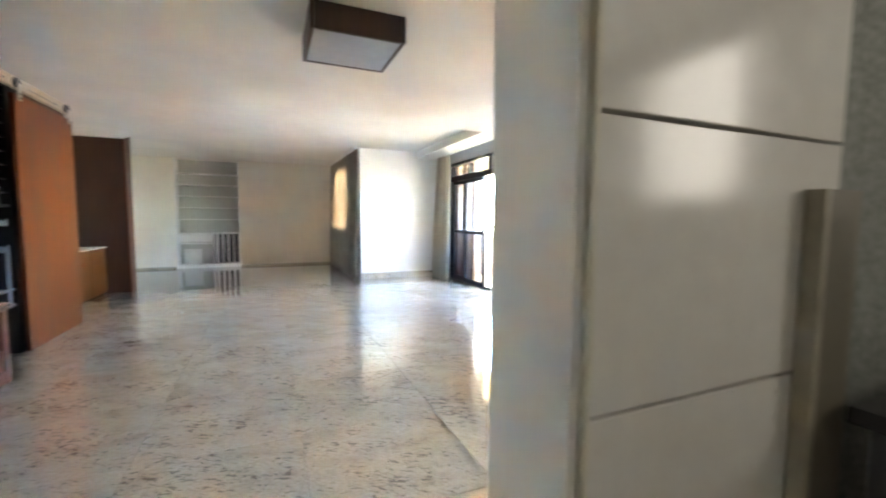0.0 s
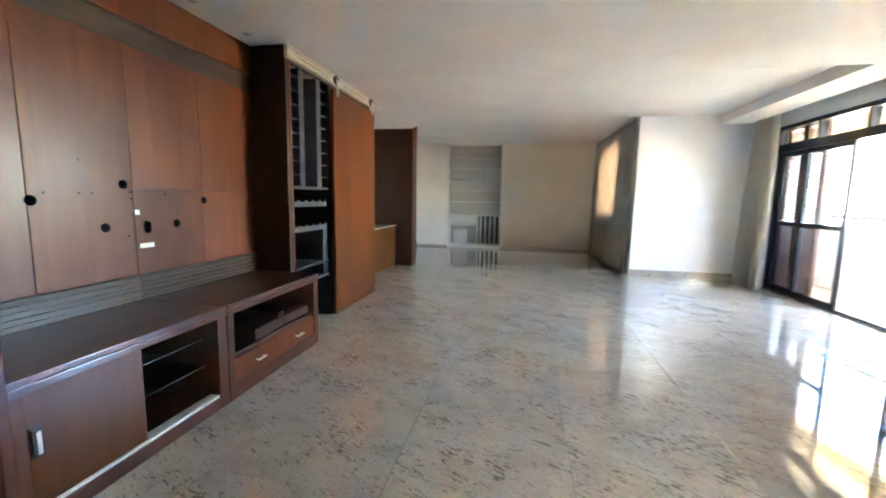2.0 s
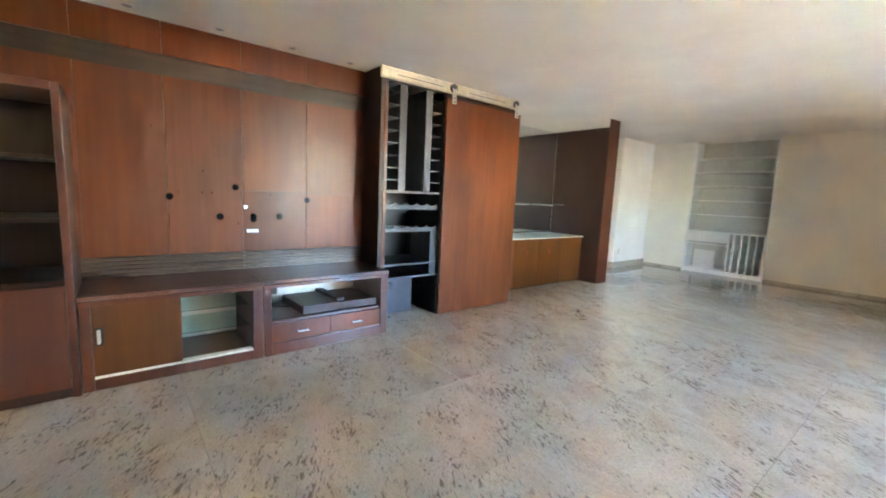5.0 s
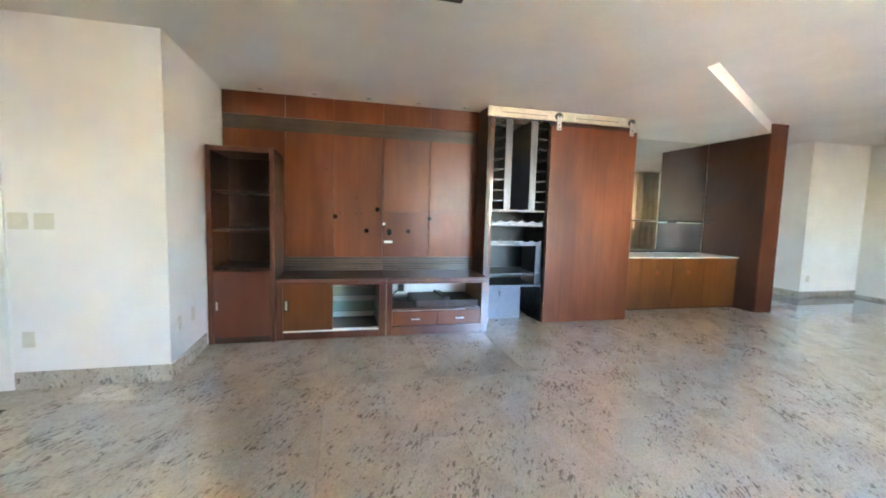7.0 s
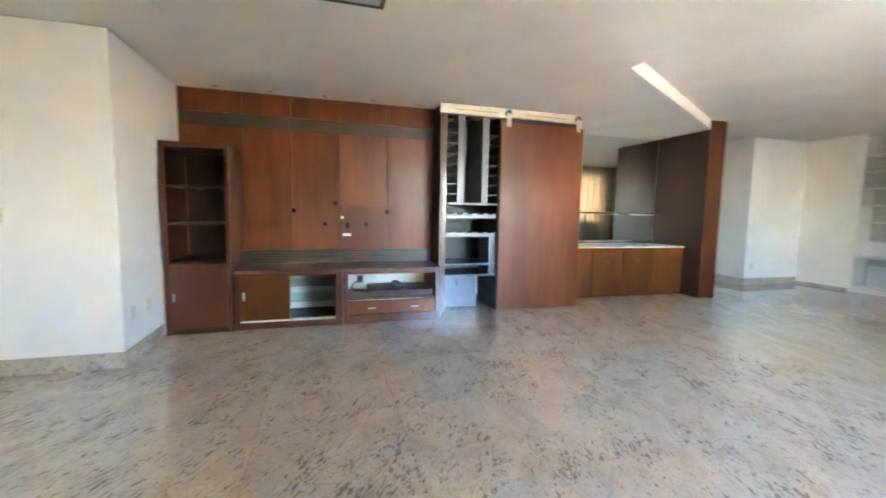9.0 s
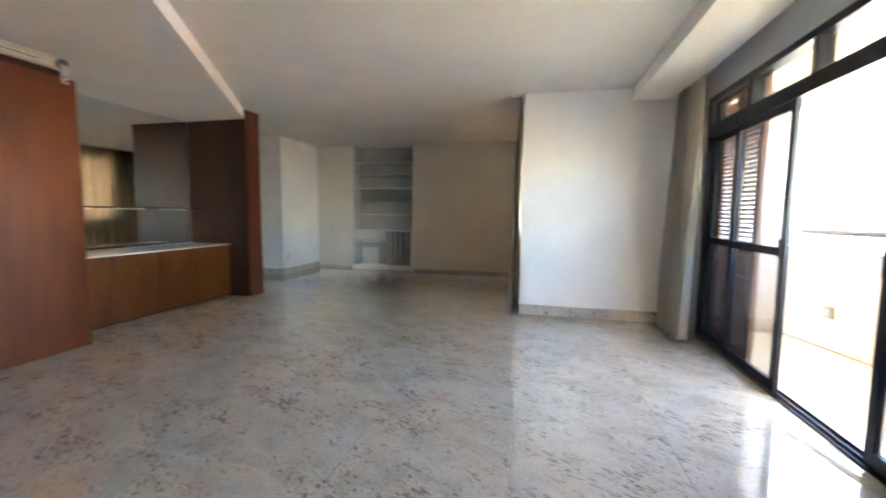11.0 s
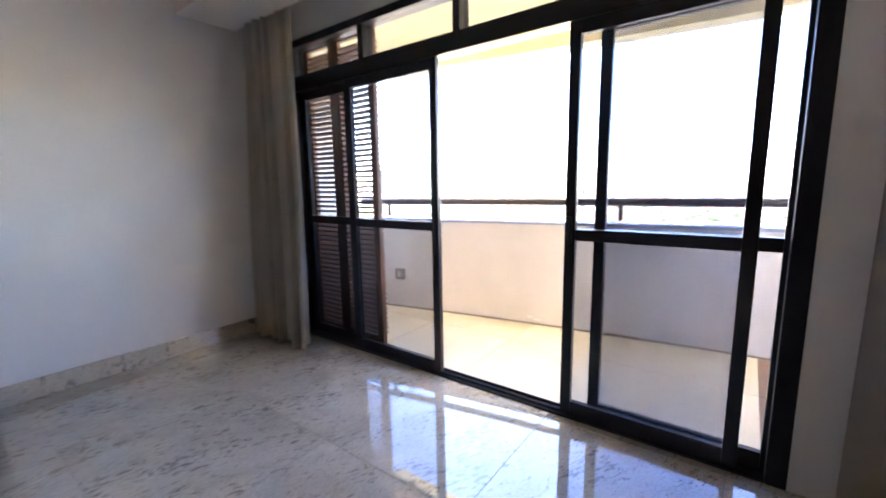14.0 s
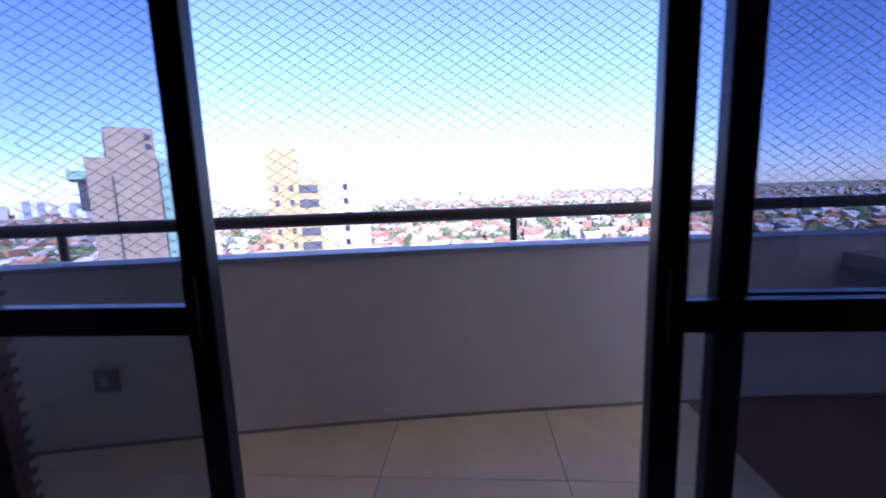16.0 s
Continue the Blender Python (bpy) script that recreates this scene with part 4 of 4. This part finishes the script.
plate("switch_plate", (-1.03, 0.43, 1.20), "x", "cream double light switch beside the doorway", 0.115, 0.115)
plate("switch_plate", (-1.03, 0.58, 1.20), "x", "cream light switch on the white wall", 0.115, 0.115)
plate("outlet_plate", (-1.03, 0.45, 0.36), "x", "white wall outlet above the baseboard")
plate("outlet_plate", (-1.20, 1.335, 0.40), "y", "white wall outlet above the baseboard")
plate("outlet_plate", (-1.50, 1.335, 0.40), "y", "white wall outlet above the baseboard")
plate("outlet_plate", (-3.0, 10.62, 0.35), "x", "white wall outlet near the passage")

# ---- city ----
GZ = -46.0
M_CITY = plain("city_ground", (0.20, 0.19, 0.12), 0.9, vary=0.5, scale=0.02)
setting("ground", boxes((-4500, -4500, GZ - 1, 4500, 4500, GZ)), M_CITY, "wide city ground with greenery to the horizon", "ground")


def island_mix(name, colors, rough=0.8):
    m, n, l, b = material(name, rough)
    geo = n.new("ShaderNodeNewGeometry")
    r = ramp(n, [(i / len(colors), c) for i, c in enumerate(colors)])
    r.color_ramp.interpolation = "CONSTANT"
    l.new(geo.outputs["Random Per Island"], r.inputs[0])
    l.new(r.outputs[0], b.inputs["Base Color"])
    return m


M_HOUSES = island_mix("house_walls", [(0.34, 0.32, 0.29), (0.30, 0.16, 0.10), (0.42, 0.40, 0.37), (0.32, 0.26, 0.20), (0.26, 0.13, 0.08), (0.34, 0.34, 0.33)])
M_TREES = island_mix("tree_crowns", [(0.05, 0.09, 0.03), (0.08, 0.12, 0.04), (0.04, 0.07, 0.025), (0.10, 0.12, 0.05)], 0.9)


def soup(name, items, mat, label, category):
    verts, faces = [], []
    for x, y, w, d, h, roof in items:
        o = len(verts)
        verts += [(x - w, y - d, GZ), (x + w, y - d, GZ), (x + w, y + d, GZ), (x - w, y + d, GZ), (x - w, y - d, GZ + h), (x + w, y - d, GZ + h), (x + w, y + d, GZ + h), (x - w, y + d, GZ + h)]
        faces += [(o, o + 1, o + 5, o + 4), (o + 1, o + 2, o + 6, o + 5), (o + 2, o + 3, o + 7, o + 6), (o + 3, o, o + 4, o + 7)]
        if roof:
            verts += [(x, y - d, GZ + h + roof), (x, y + d, GZ + h + roof)]
            faces += [(o + 4, o + 5, o + 8), (o + 7, o + 9, o + 6), (o + 5, o + 6, o + 9, o + 8), (o + 4, o + 8, o + 9, o + 7)]
        else:
            faces.append((o + 4, o + 5, o + 6, o + 7))
    me = bpy.data.meshes.new(name)
    me.from_pydata(verts, [], faces)
    me.materials.append(mat)
    return tagged(new(name, me), label, category, "", "stuff")


rnd = random.Random(11)
houses, blocks, crowns = [], [], []
for _ in range(2600):
    r = 150 + 2400 * rnd.random() ** 1.6
    a = radians(rnd.uniform(-50, 75))
    houses.append((r * math.cos(a), r * math.sin(a), rnd.uniform(4, 9), rnd.uniform(4, 9), rnd.uniform(3, 7), rnd.choice((0, 1.5, 2.5))))
for _ in range(420):
    r = 1500 + 2600 * rnd.random()
    a = radians(rnd.uniform(-12, 72))
    k = 1 if rnd.random() < 0.7 else 1.7
    blocks.append((r * math.cos(a), r * math.sin(a), rnd.uniform(8, 16), rnd.uniform(8, 16), k * rnd.uniform(18, 48), 0))
soup("far_houses", houses, M_HOUSES, "scattered low houses with red and pale roofs far below", "houses")
# pale grey wall colours carry the distance haze of the far blocks
soup("far_blocks", blocks, island_mix("far_block_haze", [(0.62, 0.64, 0.66), (0.72, 0.72, 0.72), (0.55, 0.57, 0.60)]), "far-off apartment blocks on the horizon, haze put into pale walls", "buildings")
verts, faces = [], []
for _ in range(5200):
    r = 140 + 1000 * rnd.random() ** 1.3
    a = radians(rnd.uniform(-50, 75))
    s = rnd.uniform(2.5, 5.5) * (1 + r / 3000)
    x, y, z, o = r * math.cos(a), r * math.sin(a), GZ + s * 0.55, len(verts)
    for k in range(5):
        t = k * 1.2566 + rnd.random()
        q = s * rnd.uniform(0.7, 1.2)
        verts.append((x + q * math.cos(t), y + q * math.sin(t), z + s * rnd.uniform(-0.5, 0.1)))
    verts.append((x + rnd.uniform(-1, 1), y, z + s * rnd.uniform(0.5, 0.8)))
    faces += [(o + k, o + (k + 1) % 5, o + 5) for k in range(5)]
me = bpy.data.meshes.new("far_trees")
me.from_pydata(verts, [], faces)
me.materials.append(M_TREES)
tagged(new("far_trees", me), "dark green tree crowns between far houses", "trees", "", "stuff")

M_TOWER = plain("tower_render", (0.30, 0.245, 0.17), 0.8, scale=0.6)
M_TOWER_W = plain("white_tower_render", (0.36, 0.33, 0.27), 0.8, scale=0.6)
M_TOWER_G = plain("green_tower_strip", (0.22, 0.36, 0.28), 0.6, scale=0.6)
M_TOWER_Y = plain("yellow_tower_render", (0.30, 0.235, 0.11), 0.8, scale=0.6)
M_TWIN = plain("dark_window_glass", (0.06, 0.07, 0.08), 0.15)


def facing(at, turn):
    return Matrix.Translation(at) @ Matrix.Rotation(radians(turn), 4, "Z")


def local_part(name, bm, mat, parent, label=""):
    ob = new(name, mesh_of(name, bm, mat))
    ob.parent = parent
    if label:
        tagged(ob, label)
    return ob


def tower_near():
    """Tall slab with a lift tower, side fins and a green strip; its front looks along local -y."""
    t = thing("apartment_tower", (0, 0, 0), "tall beige apartment tower with a green edge strip", "building")
    t.matrix_basis = facing((41.0, 39.5, GZ), -46)
    top = 5.3 - GZ
    local_part("wall", boxes((-3.2, 0, 0, 2.4, 12, top)), M_TOWER, t)
    local_part("lift_tower", boxes((-1.5, 0.3, top + 0.002, 2.4, 9, top + 2.9)), M_TOWER, t)
    local_part("green_strip", boxes((2.41, 0.4, 0, 3.4, 11, top + 0.1)), M_TOWER_G, t, "green painted strip")
    local_part("side_wing", boxes((3.41, 1.5, 0, 7.7, 11, top - 0.4)), M_TOWER_W, t, "white side wing")
    local_part("joint_line", boxes((-1.35, -0.05, 0, -1.2, -0.004, top - 1.8)), M_TWIN, t)
    local_part("roof_slab", boxes((-4.6, 1, top - 2.0, -3.21, 9, top - 1.2)), M_TOWER_G, t)
    local_part("window_bay", boxes((-3.9, 1.4, top - 5.0, -3.21, 8, top - 2.01)), M_TWIN, t)
    for k in range(7):
        local_part("window", boxes((4.2, 1.42, top - 2.6 - 3.0 * k, 7.0, 1.496, top - 1.4 - 3.0 * k)), M_TWIN, t)
    for z in (2.3, 1.4):
        local_part("vent", boxes((1.6, 0.24, top + z - 0.5, 2.1, 0.296, top + z)), M_TWIN, t)


def tower_far():
    t = thing("apartment_tower", (0, 0, 0), "pale yellow and white apartment tower with dark windows", "building")
    t.matrix_basis = facing((86.2, 37.15, GZ), -67)
    top = 4.2 - GZ
    local_part("wall", boxes((-10.5, 0, 0, -4.6, 10, top + 6.1)), M_TOWER_Y, t)
    local_part("white_core", boxes((-4.59, 1.5, 0, -2.2, 10, top + 5.3)), M_TOWER_W, t)
    local_part("balcony_bay", boxes((-5.4, -0.8, 0, 0.0, -0.01, top)), M_TOWER_Y, t)
    local_part("white_wing", boxes((0.01, -0.3, 0, 9.5, 10, top - 0.2)), M_TOWER_W, t)
    for k in range(8):
        z = top - 1.8 - 2.9 * k
        local_part("loggia", boxes((-4.6, -0.9, z - 1.0, -0.9, -0.804, z + 0.6)), M_TWIN, t)
        for x, y, w in ((-9.2, -0.06, 0.8), (-6.4, -0.06, 0.8), (4.2, -0.36, 0.9), (4.2, -0.36, 0.9)):
            local_part("window", boxes((x, y, z - 0.6, x + w, y + 0.056, z + 0.6)), M_TWIN, t)


tower_near()
tower_far()

# ---- floor pieces ----
TX, TY, OX, OY = 0.85, 0.83, 0.15, 2.485
GAP = 0.0013
bm = boxes((-TX / 2 + GAP, -TY / 2 + GAP, -0.012, TX / 2 - GAP, TY / 2 - GAP, 0.0))
slab = mesh_of("slab", bm, M_GRANITE)
clipped = {}


def slab_mesh(w, d):
    key = (round(w, 3), round(d, 3))
    if key not in clipped:
        clipped[key] = mesh_of("slab", boxes((-w / 2 + GAP, -d / 2 + GAP, -0.012, w / 2 - GAP, d / 2 - GAP, 0.0)), M_GRANITE)
    return clipped[key]


for i in range(-7, 5):
    for j in range(-6, 13):
        x0, x1 = OX + i * TX, OX + (i + 1) * TX
        y0, y1 = OY + j * TY, OY + (j + 1) * TY
        x0, x1, y0, y1 = max(x0, -5.2), min(x1, 3.60), max(y0, -2.2), min(y1, 11.9)
        if x1 - x0 > 0.03 and y1 - y0 > 0.03:
            piece("slab", slab_mesh(x1 - x0, y1 - y0), floor, ((x0 + x1) / 2, (y0 + y1) / 2, 0))
part("threshold", boxes((3.601, 0.83, -0.012, 3.70, 8.48, 0.0)), M_GRANITE, floor)
part("inlay_strip", boxes((-0.70, 0.45, -0.01, 0.52, 0.52, 0.0015), (-0.70, -1.7, -0.01, -0.63, 0.45, 0.0015), (0.45, -1.7, -0.01, 0.52, 0.45, 0.0015)), M_BLACKSTONE, floor, "black stone inlay border")

BX, BY = 0.83, 0.84
for i in range(2):
    for j in range(9):
        y0, y1 = max(8.20 - j * BY, 2.21), min(9.04 - j * BY, 8.488)
        x0, x1 = 3.70 + i * BX, min(3.70 + (i + 1) * BX, arc_x(8.20 - j * BY) + 0.1)
        if x1 - x0 > 0.05 and y1 - y0 > 0.05:
            w, d = (x1 - x0) / 2 - 0.002, (y1 - y0) / 2 - 0.002
            piece("tile", mesh_of("tile", boxes((-w, -d, -0.02, w, d, 0.0), bevel=0.001), M_TILE_R if y1 < 4.9 else M_TILE_B), bal_floor,
                  ((x0 + x1) / 2, (y0 + y1) / 2, -0.02))
